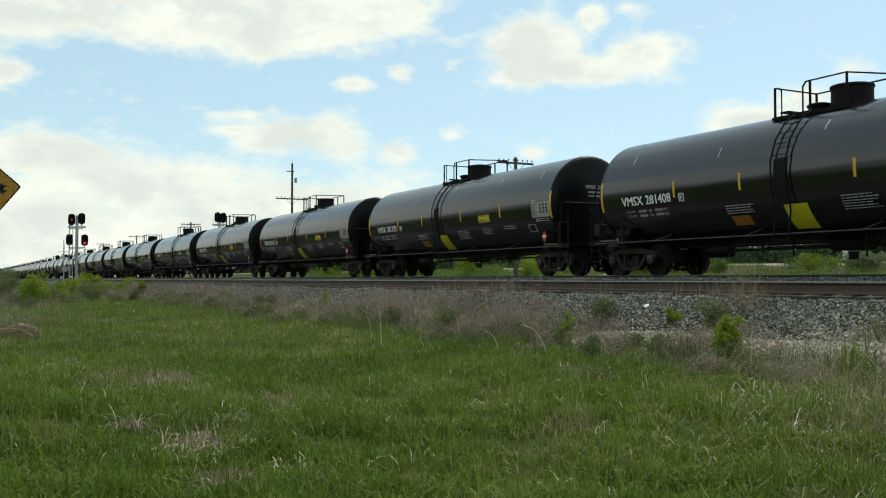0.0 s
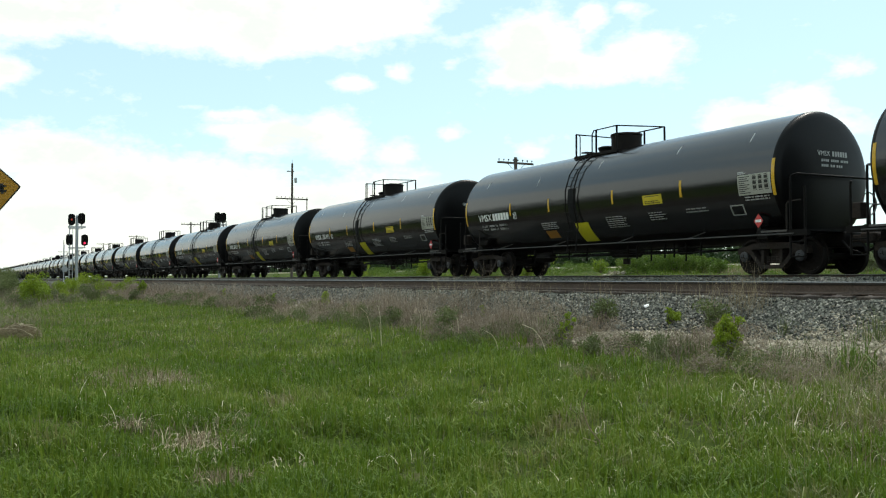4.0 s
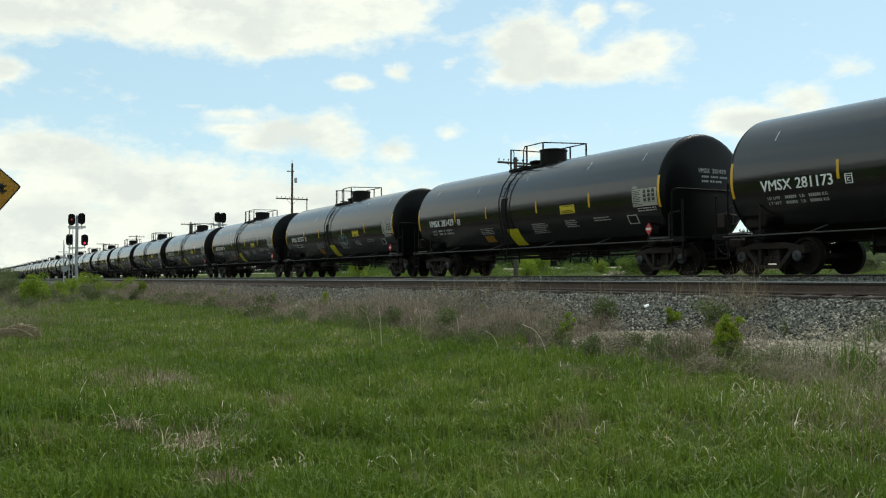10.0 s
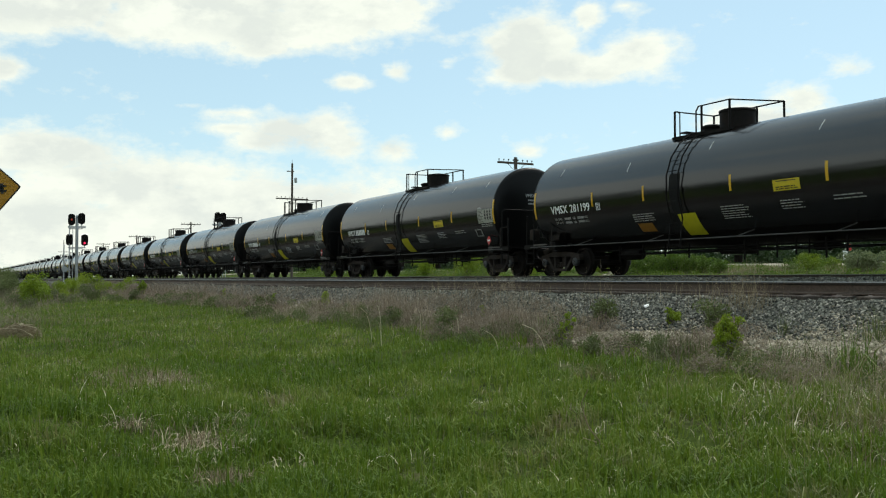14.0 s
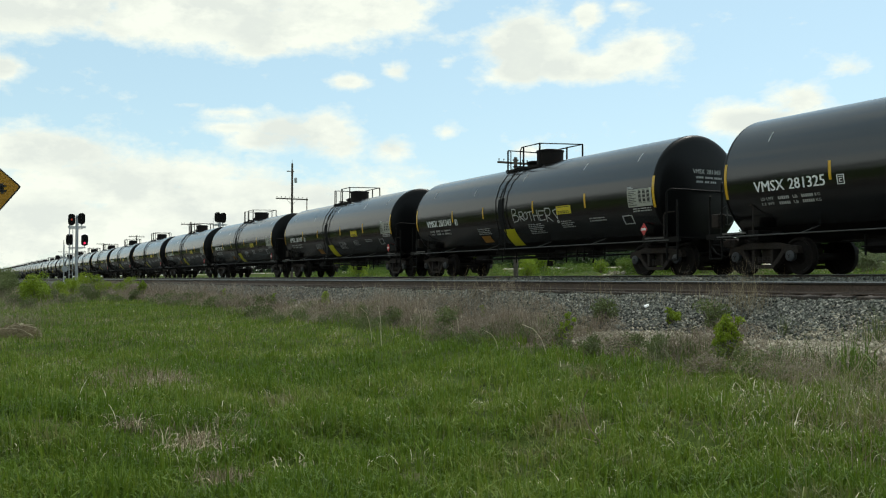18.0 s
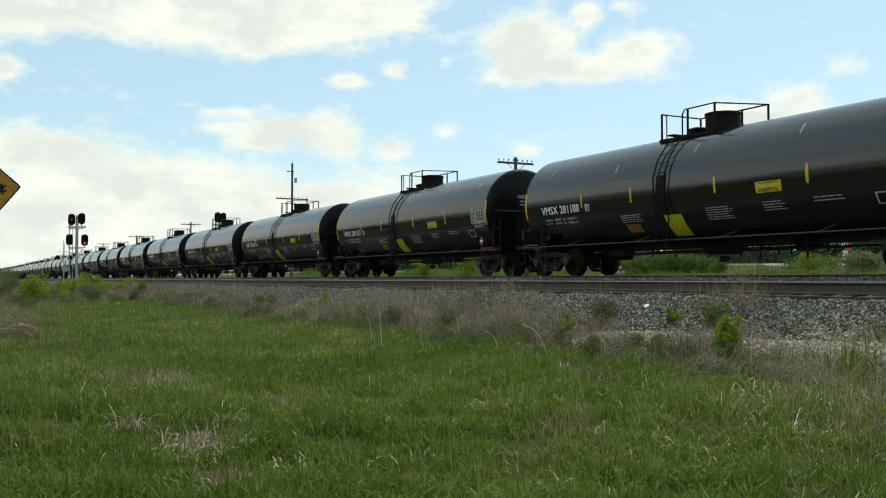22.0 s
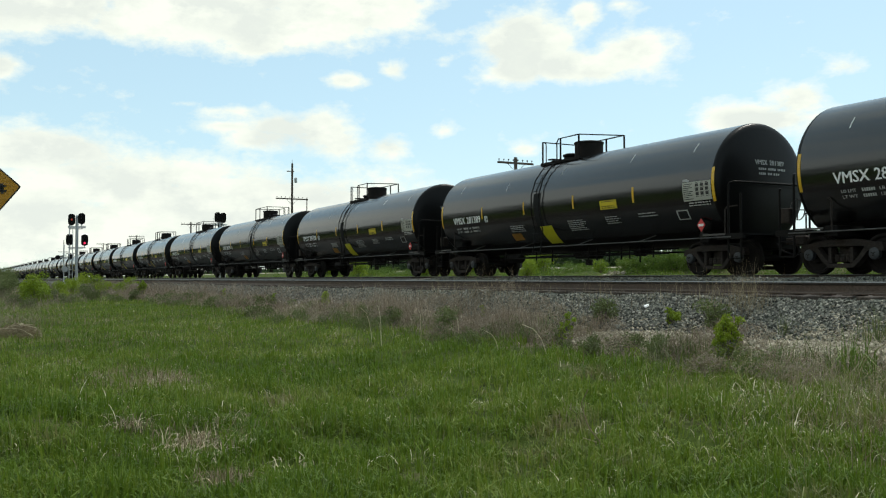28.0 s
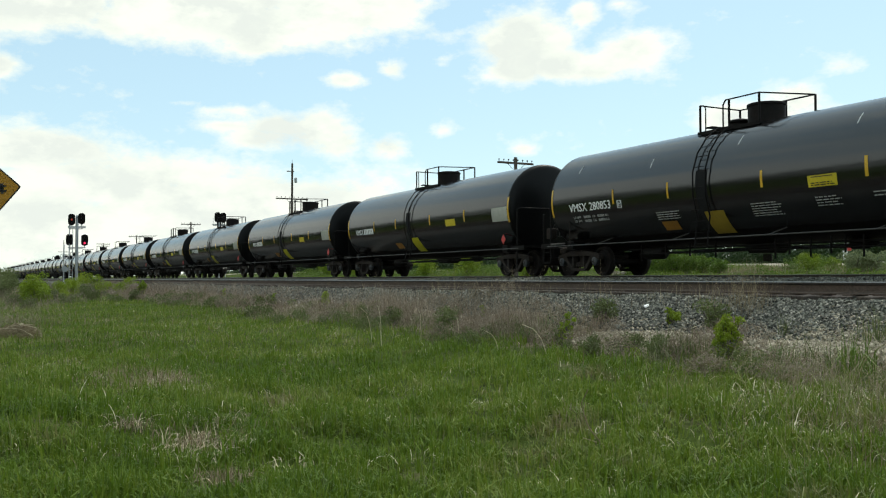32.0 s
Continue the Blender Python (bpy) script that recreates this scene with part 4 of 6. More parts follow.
# ---- sky with fair-weather clouds ----
def cloud_paint():
    s = Nodes("cloud_vapour")
    geo = s.t.nodes.new("ShaderNodeTexCoord").outputs["Object"]
    att = s.t.nodes.new("ShaderNodeAttribute")
    att.attribute_name = "thickness"
    body = att.outputs["Fac"]
    flat = s.add("ShaderNodeMapping")
    flat.inputs["Scale"].default_value = (1.0, 1.0, 1.9)
    s.link(geo, flat.inputs["Vector"])
    lay = flat.outputs[0]
    wisp, fine, curl, deep = s.noise(lay, 0.0034, 8, 0.6), s.noise(lay, 0.013, 8, 0.62), s.noise(lay, 0.0026, 6, 0.6), s.noise(lay, 0.0075, 6, 0.65)
    d = s.math("ADD", body, s.math("MULTIPLY", s.math("SUBTRACT", wisp, 0.5), 1.5))
    d = s.math("ADD", d, s.math("MULTIPLY", s.math("SUBTRACT", fine, 0.5), 0.6))
    cover = s.ramp(d, [(0.16, (0, 0, 0)), (0.36, (0.40, 0.40, 0.40)), (0.62, (0.98, 0.98, 0.98))])
    grey = s.math("MULTIPLY", s.math("SUBTRACT", body, 0.35, True), s.ramp(curl, [(0.40, (0, 0, 0)), (0.62, (1, 1, 1))]), True)
    tone = s.mix(s.math("MULTIPLY", grey, 2.9, True), (0.96, 1.0, 0.88), (0.78, 0.83, 0.765))
    tone = s.mix(s.ramp(deep, [(0.5, (0, 0, 0)), (0.75, (0.5, 0.5, 0.5))]), tone, (0.86, 0.915, 0.81))
    em = s.t.nodes.new("ShaderNodeEmission")
    s.link(tone, em.inputs["Color"])
    em.inputs["Strength"].default_value = 1.0
    tr = s.t.nodes.new("ShaderNodeBsdfTransparent")
    mx = s.t.nodes.new("ShaderNodeMixShader")
    s.link(cover, mx.inputs[0]), s.link(tr.outputs[0], mx.inputs[1]), s.link(em.outputs[0], mx.inputs[2])
    s.link(mx.outputs[0], s.t.nodes["Material Output"].inputs["Surface"])
    return s.m


M["cloud"] = cloud_paint()
# clouds: degrees to the right of the view's middle, degrees over the horizon, half width, half height, thickness
CLOUDS_A = [(-24, 17.0, 6.5, 1.9, 1.0), (-18, 15.9, 4.4, 1.3, 1.0), (-15.5, 17.2, 7, 2.2, 1.15), (-9.5, 15.4, 5.0, 1.5, 1.0), (-5.8, 16.7, 4.4, 1.7, 1.1), (-10.6, 14.2, 2.8, 0.6, 0.8), (-27.4, 13.1, 1.6, 0.85, 0.9),
            (5.5, 14.6, 3.1, 1.8, 1.05), (5.2, 12.9, 1.9, 1.0, 0.95), (8.9, 13.1, 3.4, 1.0, 1.0), (12.4, 14.0, 2.6, 1.1, 0.95), (9.3, 16.3, 0.95, 0.85, 0.85), (-5.5, 12.1, 1.2, 0.45, 0.9)]
CLOUDS_B = [(-2.6, 12.8, 0.9, 0.55, 0.75), (0.6, 13.3, 0.6, 0.3, 0.6), (-9.2, 9.0, 2.9, 1.25, 0.92), (-7.4, 8.9, 2.4, 1.35, 0.92), (-6.3, 8.2, 1.7, 0.9, 0.85), (-10.9, 8.4, 2.0, 0.7, 0.75), (-13.3, 10.2, 2.0, 0.28, 0.55), (-12.6, 9.3, 2.0, 0.32, 0.6), (-15.6, 10.6, 1.3, 0.22, 0.45), (-2.9, 8.1, 1.5, 0.85, 0.74)]
CLOUDS_C = [(0.5, 9.1, 0.8, 0.5, 0.55), (5.4, 7.8, 0.9, 0.3, 0.6), (-25, 7.8, 6.0, 1.5, 0.95), (-19, 5.6, 10, 2.1, 0.9), (-12, 4.3, 12, 2.2, 0.85), (-24, 3.0, 12, 2.6, 0.95), (20.2, 9.7, 4.0, 0.9, 0.95), (22.8, 10.9, 2.2, 0.9, 0.9), (26.0, 13.0, 1.4, 0.5, 0.65), (22.3, 15.9, 0.8, 0.22, 0.45), (11.7, 16.9, 1.2, 0.5, 0.55)]
SKY_R = 3900.0


def cloud_dome():
    """A shell of thin and thick vapour over the whole place: the clouds in sight, and scattered ones all round."""
    base = math.degrees(math.atan2(AIM.y, AIM.x))
    az = np.concatenate((np.arange(-34, 34, 0.4), np.arange(34, 326.1, 4.0)))
    el = np.concatenate((np.arange(-0.6, 20, 0.3), np.arange(20, 90, 3.5), [89.5]))
    A, E = np.meshgrid(az, el, indexing="ij")
    front = np.where(A > 180, A - 360, A)
    th = np.zeros_like(A)
    side = radians(1) * np.clip(front, -60, 60)          # flat degrees across a plane before the stand
    FA, FE = np.degrees(np.tan(side)), np.degrees(np.tan(radians(1) * np.clip(E, -5, 60)) / np.cos(side))
    for a, e, w, h, k in CLOUDS_A + CLOUDS_B + CLOUDS_C:
        q = ((FA - a) / w) ** 2 + ((FE - e) / h) ** 2
        th = np.maximum(th, k * np.exp(-0.85 * q))
    haze = 0.42 * np.clip((5.5 - E) / 5.5, 0, 1)
    th = np.maximum(th, haze)
    wide = 0.5 + 0.5 * np.sin(radians(1) * A * 7 + 2 * np.sin(E * 0.09)) * np.sin(E * 0.13 + 0.6)
    out = np.clip(np.maximum((np.abs(front) - 30) / 8, (E - 19.5) / 5), 0, 1)
    low = np.clip((24 - E) / 10, 0, 1) * np.clip(1.3 - np.abs(front + 75) / 70, 0, 1)       # the white bank goes on along the horizon
    th = np.where(out > 0, th * (1 - out) + out * (0.18 + 0.22 * wide + 0.55 * low), th)
    azs = radians(1) * (base - A)
    ell = radians(1) * E
    P = np.stack([np.cos(azs) * np.cos(ell), np.sin(azs) * np.cos(ell), np.sin(ell)], -1)
    apart = np.degrees(np.arccos(np.clip(P @ np.array(sun_way), -1, 1)))
    th = np.where(apart < 22, np.minimum(th, np.clip((apart - 10) / 20, 0, 1) - 0.7), th)
    i, j = np.meshgrid(np.arange(len(az) - 1), np.arange(len(el) - 1), indexing="ij")
    c = (i * len(el) + j).ravel()
    me = raw_mesh("cloud_layer", P.reshape(-1, 3) * SKY_R, np.stack([c, c + len(el), c + len(el) + 1, c + 1], -1).ravel(), np.full(len(c), 4), "cloud", True)
    me.attributes.new("thickness", "FLOAT", "POINT").data.foreach_set("value", th.ravel().astype(np.float32))
    ob = tagged(piece("backdrop", me), "light blue sky with white fair-weather clouds", "sky", kind="structure")
    ob.location = EYE
    return ob


clouds = cloud_dome()


# ---- growing things ----
def blades(name, xy, height, width, lean, material, seed, zfun=land_z, sink=0.02):
    """Grass: each blade a bent, tapering strip."""
    g = np.random.default_rng(seed)
    n = len(xy)
    h, w = height * g.uniform(0.55, 1.25, n), width * g.uniform(0.7, 1.3, n)
    a, tilt = g.uniform(0, 2 * np.pi, n), np.abs(g.normal(0, lean, n))
    side = a + np.pi / 2 + g.uniform(-0.5, 0.5, n)
    base = np.stack([xy[:, 0], xy[:, 1], zfun(xy[:, 0], xy[:, 1]) - sink], -1)
    out = np.stack([np.cos(a), np.sin(a), np.zeros(n)], -1)
    wide = np.stack([np.cos(side), np.sin(side), np.zeros(n)], -1) * w[:, None] / 2
    up = np.array([0, 0, 1.0])
    mid = base + up * (h * 0.55)[:, None] + out * (h * tilt * 0.22)[:, None]
    tip = base + up * (h * np.clip(1 - 0.35 * tilt ** 2, 0.25, 1))[:, None] + out * (h * tilt * 0.85)[:, None]
    v = np.stack([base - wide, base + wide, mid + wide * 0.8, mid - wide * 0.8, tip], 1).reshape(-1, 3)
    b = (np.arange(n) * 5)[:, None]
    loops = np.concatenate([b + np.array([[0, 1, 2, 3]]), b + np.array([[3, 2, 4]])], 1).ravel()
    return piece(name, raw_mesh(name, v, loops, np.tile([4, 3], n), material))


def arcs(name, xy, length, width, bend, material, seed, zfun=land_z, n_seg=4):
    """Thin stalks that arch over: each a narrow ribbon along a curve."""
    g = np.random.default_rng(seed)
    n = len(xy)
    L, W = length * g.uniform(0.5, 1.3, n), width * g.uniform(0.6, 1.2, n)
    a = g.uniform(0, 2 * np.pi, n)
    start, end = np.abs(g.normal(0, 0.25, n)), np.abs(g.normal(bend, 0.5, n))
    out = np.stack([np.cos(a), np.sin(a), np.zeros(n)], -1)
    wide = np.stack([-np.sin(a), np.cos(a), g.uniform(-0.3, 0.3, n)], -1)
    p = np.stack([xy[:, 0], xy[:, 1], zfun(xy[:, 0], xy[:, 1]) - 0.02], -1)
    rows = []
    for k in range(n_seg + 1):
        w = wide * (W * (1 - 0.75 * k / n_seg) / 2)[:, None]
        rows += [p - w, p + w]
        lean = start + (end - start) * (k + 0.5) / n_seg
        p = p + (L / n_seg)[:, None] * (out * np.sin(lean)[:, None] + np.array([0, 0, 1.0]) * np.cos(lean)[:, None])
        p[:, 2] = np.maximum(p[:, 2], zfun(p[:, 0], p[:, 1]) + 0.03)
    v = np.stack(rows, 1).reshape(-1, 3)
    m = 2 * (n_seg + 1)
    quad = np.concatenate([np.array([2 * k, 2 * k + 1, 2 * k + 3, 2 * k + 2]) for k in range(n_seg)])
    loops = ((np.arange(n) * m)[:, None] + quad[None]).ravel()
    return piece(name, raw_mesh(name, v, loops, np.full(n * n_seg, 4), material))


def fan(n, r0, r1, half, seed, power=1.0, y_top=-9.3):
    """Places in the field, spread over a wide fan before the stand, thinning with distance."""
    g = np.random.default_rng(seed)
    r = r0 + (r1 - r0) * g.uniform(0, 1, n) ** power
    a = math.atan2(AIM.y, AIM.x) + g.uniform(-half, half, n)
    p = np.stack([EYE.x + r * np.cos(a), EYE.y + r * np.sin(a)], -1)
    return p[p[:, 1] < y_top]


def strip(n, x0, x1, y0, y1, seed, power=1.0):
    g = np.random.default_rng(seed)
    return np.stack([x0 + (x1 - x0) * g.uniform(0, 1, n) ** power, g.uniform(y0, y1, n)], -1)


def waves(p, scale=0.9):
    """A wavy field between 0 and 1 over the plan."""
    f = 0.5 + 0.22 * np.sin(p[:, 0] * 2.1 / scale + 2 * np.sin(p[:, 1] * 1.3 / scale)) + 0.22 * np.sin(p[:, 1] * 2.7 / scale + 1.7 * np.sin(p[:, 0] * 1.1 / scale))
    return np.clip(f + 0.12 * np.sin(p[:, 0] * 5.3 / scale + p[:, 1] * 3.1 / scale), 0, 1)


def clumped(p, seed, amount=0.5, scale=0.9):
    """Keeps more of the places where a wavy field is high, so that growth stands in clumps."""
    g = np.random.default_rng(seed)
    f = 0.5 + 0.25 * np.sin(p[:, 0] * 2.1 / scale + 2 * np.sin(p[:, 1] * 1.3 / scale)) + 0.25 * np.sin(p[:, 1] * 2.7 / scale + 1.7 * np.sin(p[:, 0] * 1.1 / scale))
    return p[g.uniform(0, 1, len(p)) > amount * (1 - f) * 1.6]


def edge_cut(p, seed, y_edge=-11.25, ragged=0.9):
    """Drops what lies past the ragged edge where the meadow gives way to bare soil."""
    g = np.random.default_rng(seed)
    e = y_edge + ragged * (0.5 * np.sin(p[:, 0] * 0.8) + 0.3 * np.sin(p[:, 0] * 2.3 + 1) + g.normal(0, 0.35, len(p)))
    return p[p[:, 1] < e]


def tufts(spots, seed):
    """Places gathered in tufts: x, y, radius and number of each."""
    g = np.random.default_rng(seed)
    return np.concatenate([np.stack([g.normal(x, r, n), g.normal(y, r, n)], -1) for x, y, r, n in spots])


def thinning(n, r0, r1, half, seed):
    """Places whose spacing grows evenly with the distance from the stand."""
    g = np.random.default_rng(seed)
    r = r0 * (r1 / r0) ** g.uniform(0, 1, n)
    a = math.atan2(AIM.y, AIM.x) + g.uniform(-half, half, n)
    return np.stack([EYE.x + r * np.cos(a), EYE.y + r * np.sin(a)], -1)


def broader(p, w0, w1):
    return w0 + w1 * np.hypot(p[:, 0] - EYE.x, p[:, 1] - EYE.y)


turf = edge_cut(clumped(thinning(290000, 4.6, 48.0, 0.62, 1), 3, 0.62, 0.33), 30)
near_grass = blades("grass", turf, 0.09 + 0.11 * waves(turf, 0.5), broader(turf, 0.0085, 0.0005), 1.05, "grass", 3)
tagged(near_grass, "thick green meadow grass, blades bending every way", "grass", kind="stuff")
turf = edge_cut(clumped(thinning(70000, 4.8, 45.0, 0.62, 31), 33, 1.0, 0.5), 34)
round_about = np.random.default_rng(140)
ring_r, ring_a = 0.7 * (16.0 / 0.7) ** round_about.uniform(0, 1, 60000), round_about.uniform(-np.pi, np.pi, 60000)
lawn = np.stack([EYE.x + ring_r * np.cos(ring_a), EYE.y + ring_r * np.sin(ring_a)], -1)
off = np.abs((ring_a - math.atan2(AIM.y, AIM.x) + np.pi) % (2 * np.pi) - np.pi)
lawn = lawn[((off > 0.62) | (ring_r < 3.0)) & (lawn[:, 1] < -11.6)]
tagged(blades("grass", lawn, 0.12, broader(lawn, 0.006, 0.0006), 1.05, "grass", 141), "meadow grass round the stand", "grass", kind="stuff")
tall_grass = blades("grass", turf, 0.24, broader(turf, 0.0075, 0.00036), 0.8, "grass", 35)
tagged(tall_grass, "taller green grass tussocks in the meadow", "grass", kind="stuff")
far_grass = blades("grass", edge_cut(np.concatenate((fan(60000, 28.0, 80.0, 0.60, 4, 0.9), strip(30000, -60, 14, -40, -10, 5))), 36), 0.22, 0.015, 0.8, "grass", 6)
tagged(far_grass, "meadow grass reaching back along the line", "grass", kind="stuff")
stalks = arcs("dry_grass", edge_cut(clumped(np.concatenate((fan(2200, 4.5, 22.0, 0.6, 7, 0.8), fan(36000, 18.0, 75.0, 0.6, 37, 0.9))), 9, 0.75), 38), 0.16, 0.006, 1.5, "straw", 10)
left_straw = tufts([(-9, -17.2, 0.8, 200), (-11.5, -16.2, 1.2, 320), (-14, -17.0, 1.3, 380), (-18, -16.4, 1.8, 520), (-22, -17.2, 2.0, 620), (-20, -14, 2.0, 420), (-28, -16.5, 2.5, 900), (-34, -15.5, 3.0, 1000), (-27, -13, 2.4, 500), (-45, -15.5, 5.0, 1600)], 63)
pale_blades = arcs("dry_grass", left_straw, 0.17, broader(left_straw, 0.004, 0.00025), 1.5, "straw", 64, n_seg=3)
tagged(pale_blades, "thin drifts of pale dry grass in the meadow", "dry grass", kind="stuff")
tagged(stalks, "scattered pale dry stalks among the green grass", "dry grass", kind="stuff")
TUFTS_A = [(-8.16, -17.37, 0.08, 20), (-7.93, -17.16, 0.09, 26), (-7.26, -17.48, 0.12, 50), (-7.05, -17.67, 0.10, 36), (-7.04, -17.32, 0.10, 36), (-6.84, -17.53, 0.10, 30), (-6.04, -17.59, 0.08, 8), (-7.93, -17.85, 0.08, 24), (-11.0, -17.2, 0.35, 60), (-23.9, -17.9, 0.45, 60), (-5.2, -13.3, 0.5, 60), (-5.7, -12.1, 0.55, 80)]
TUFTS_C = [(-4.6, -12.6, 0.7, 160), (-5.6, -11.6, 0.6, 160), (-4.2, -13.8, 0.7, 120), (-7.4, -12.4, 0.8, 70)]
TUFTS_B = [(-7.7, -15.97, 0.2, 26), (-12.0, -17.9, 0.2, 24), (-4.8, -15.6, 0.3, 24), (-15.4, -12.0, 0.5, 30), (-5.5, -14.5, 0.4, 26), (-11, -13.5, 1.2, 50), (-9, -15, 1.5, 60), (-17, -15.5, 2.2, 90), (-26, -15, 3.0, 120)]
seedy = arcs("dry_grass", tufts([(x, y, r, int(n * 1.5)) for x, y, r, n in TUFTS_A], 77), 0.24, 0.0074, 2.3, "bleached", 78)
tagged(seedy, "dead stems with pale curled heads in the meadow", "dry grass", kind="stuff")
bleached = arcs("dry_grass", tufts(TUFTS_B + TUFTS_C, 39), 0.17, 0.0075, 2.2, "bleached", 40)
sparkle = turf[np.random.default_rng(60).integers(0, len(turf), 5200)]
broad = arcs("dry_grass", tufts([(-6.89, -16.87, 0.06, 9), (-6.47, -16.92, 0.07, 14), (-6.32, -17.10, 0.06, 9), (-6.26, -16.61, 0.08, 8), (-5.9, -16.8, 0.10, 8), (-6.3, -12.57, 0.25, 12), (-5.35, -13.78, 0.2, 10), (-7.55, -14.63, 0.2, 12)], 73), 0.19, 0.011, 2.7, "bleached", 74)
tagged(broad, "broad bleached blades curled over in the grass", "dry grass", kind="stuff")
PILE = (-22.0, -17.95)


def branch_pile(x, y, across, height):
    """Low dome of dead branches: a tangle of twigs with long bleached rods bent over it."""
    g = np.random.default_rng(75)
    a, r = g.uniform(0, 2 * np.pi, 7000), g.uniform(0, 1, 7000) ** 0.6
    c = np.stack([x + across / 2 * r * np.cos(a), y + across / 2 * r * np.sin(a)], -1)
    top = height * np.sqrt(1.02 - r * r) * g.uniform(0.3, 1.0, 7000) ** 0.4
    p = np.column_stack((c, land_z(c[:, 0], c[:, 1]) + top))
    t = g.uniform(0, 2 * np.pi, 7000)
    u = np.stack([np.cos(t), np.sin(t), g.normal(0, 0.25, 7000)], -1) * g.uniform(0.05, 0.15, 7000)[:, None]
    w = np.array([0, 0, 0.007])
    v = np.stack([p - u, p + w, p + u, p - w], 1).reshape(-1, 3)
    tagged(piece("branch_pile", raw_mesh("branch_pile", v, np.arange(28000), np.full(7000, 4), "straw")), "low heap of grey-brown dead branches in the meadow", "branches", kind="stuff")
    rods = []
    for i in range(16):
        b, off = g.uniform(0, 6.28), g.uniform(-0.45, 0.45) * across
        d = Vector((math.cos(b), math.sin(b), 0))
        n = Vector((-d.y, d.x, 0))
        h = height * (1.0 - 2.6 * (off / across) ** 2) + g.uniform(0.0, 0.05)
        base = Vector((x, y, float(land_z(x, y))))
        half = across * g.uniform(0.25, 0.5)
        rods.append(pipe([base + n * off + d * half * f + Vector((0, 0, h * k)) for f, k in ((-1, 0.35), (-0.4, 0.95), (0.2, 1.08), (1.0, g.uniform(0.5, 1.1)))], 0.0042, 5))
    bm = join(*rods)
    me = bpy.data.meshes.new("bent_branches")
    bm.to_mesh(me)
    bm.free()
    me.materials.append(M["bleached"])
    tagged(piece("bent_branches", me), "bleached branches bent over the brush heap", "branches", kind="stuff")


branch_pile(*PILE, 0.86, 0.29)
flecks = clumped(sparkle[:2200], 61, 1.1, 0.8)

def fallen_branch(x, y):
    """Dead forked branch leaning in the grass, tips to the left of the line of sight."""
    z = float(land_z(x, y))
    side = Vector((-math.sin(YAW), -math.cos(YAW), 0))
    base = Vector((x, y, z))

    def at(left, up):
        return base + side * left * 0.8 + Vector((0, 0, up * 0.84))
    bm = join(pipe([at(0, -0.02), at(0.08, 0.10), at(0.20, 0.24), at(0.25, 0.36)], 0.0062, 6), pipe([at(0.08, 0.10), at(0.16, 0.13), at(0.26, 0.16)], 0.0036, 5),
              pipe([at(0.25, 0.36), at(0.27, 0.46), at(0.21, 0.58)], 0.0040, 5), pipe([at(0.25, 0.36), at(0.24, 0.47)], 0.0030, 5), pipe([at(0.15, 0.18), at(0.06, 0.24)], 0.0026, 5))
    me = bpy.data.meshes.new("fallen_branch")
    bm.to_mesh(me)
    bm.free()
    me.materials.append(M["straw"])
    tagged(piece("fallen_branch", me), "dead forked branch leaning in the meadow grass", "branch")


fallen_branch(-5.43, -14.91)
curls = arcs("dry_grass", flecks, 0.20, broader(flecks, 0.0060, 0.0004), 2.2, "bleached", 62)
tagged(curls, "short curled dead blades through the meadow", "dry grass", kind="stuff")
tagged(bleached, "bleached dead grass tufts bent over in the meadow", "dry grass", kind="stuff")
flat_straw = blades("dry_grass", tufts([(-11.1, -17.25, 0.26, 1100), (-11.6, -17.15, 0.26, 800), (-7.15, -17.5, 0.16, 460), (-7.5, -17.3, 0.2, 120), (-6.04, -17.59, 0.10, 160), (-7.93, -17.85, 0.08, 80), (-26.5, -17.75, 0.35, 600), (-24, -18, 0.8, 300), (-31, -16, 1.5, 900), (-6.57, -14.45, 0.04, 30), (-6.40, -14.68, 0.04, 16), (-5.80, -14.35, 0.03, 26), (-19.9, -17.3, 0.25, 160)], 41), 0.16, 0.007, 1.4, "straw", 42)
thin_straw = arcs("dry_grass", tufts([(-4.6, -12.6, 0.9, 420), (-5.8, -11.5, 0.7, 300), (-8.0, -11.6, 0.9, 200), (-4.6, -13.2, 0.5, 160), (-5.2, -12.2, 0.5, 180), (-3.9, -14.0, 0.4, 100)], 48), 0.34, 0.005, 1.1, "straw", 49)
tagged(thin_straw, "pale thin dry stalks at the meadow edge", "dry grass", kind="stuff")
tagged(flat_straw, "flattened brown patches of dead grass", "dry grass", kind="stuff")


def dry_stalk(x, y, reach, height):
    """One long bleached stalk bent over to the left of the line of sight."""
    z = float(land_z(x, y)) - 0.02
    ax, ay = -math.sin(YAW) * reach, -math.cos(YAW) * reach
    pts = [(x + ax * f, y + ay * f, z + height * h) for f, h in ((0, 0), (0.08, 0.3), (0.25, 0.62), (0.55, 0.88), (1.0, 1.0))]
    return pipe(pts, 0.0036, 5)


long_stalks = join(dry_stalk(-10.09, -12.30, 0.33, 0.50), dry_stalk(-11.9, -11.95, 0.22, 0.34), dry_stalk(-15.22, -12.39, 0.08, 0.73), dry_stalk(-15.61, -12.41, 0.20, 0.66), dry_stalk(-14.90, -11.76, 0.03, 0.56), dry_stalk(-14.22, -11.36, 0.04, 0.45), dry_stalk(-15.45, -12.30, 0.05, 0.40))
stalk_mesh = bpy.data.meshes.new("dry_stalks")
long_stalks.to_mesh(stalk_mesh)
long_stalks.free()
stalk_mesh.materials.append(M["bleached"])
tagged(piece("dry_stalks", stalk_mesh), "long bleached stalks arching over the meadow edge", "dry grass", kind="stuff")


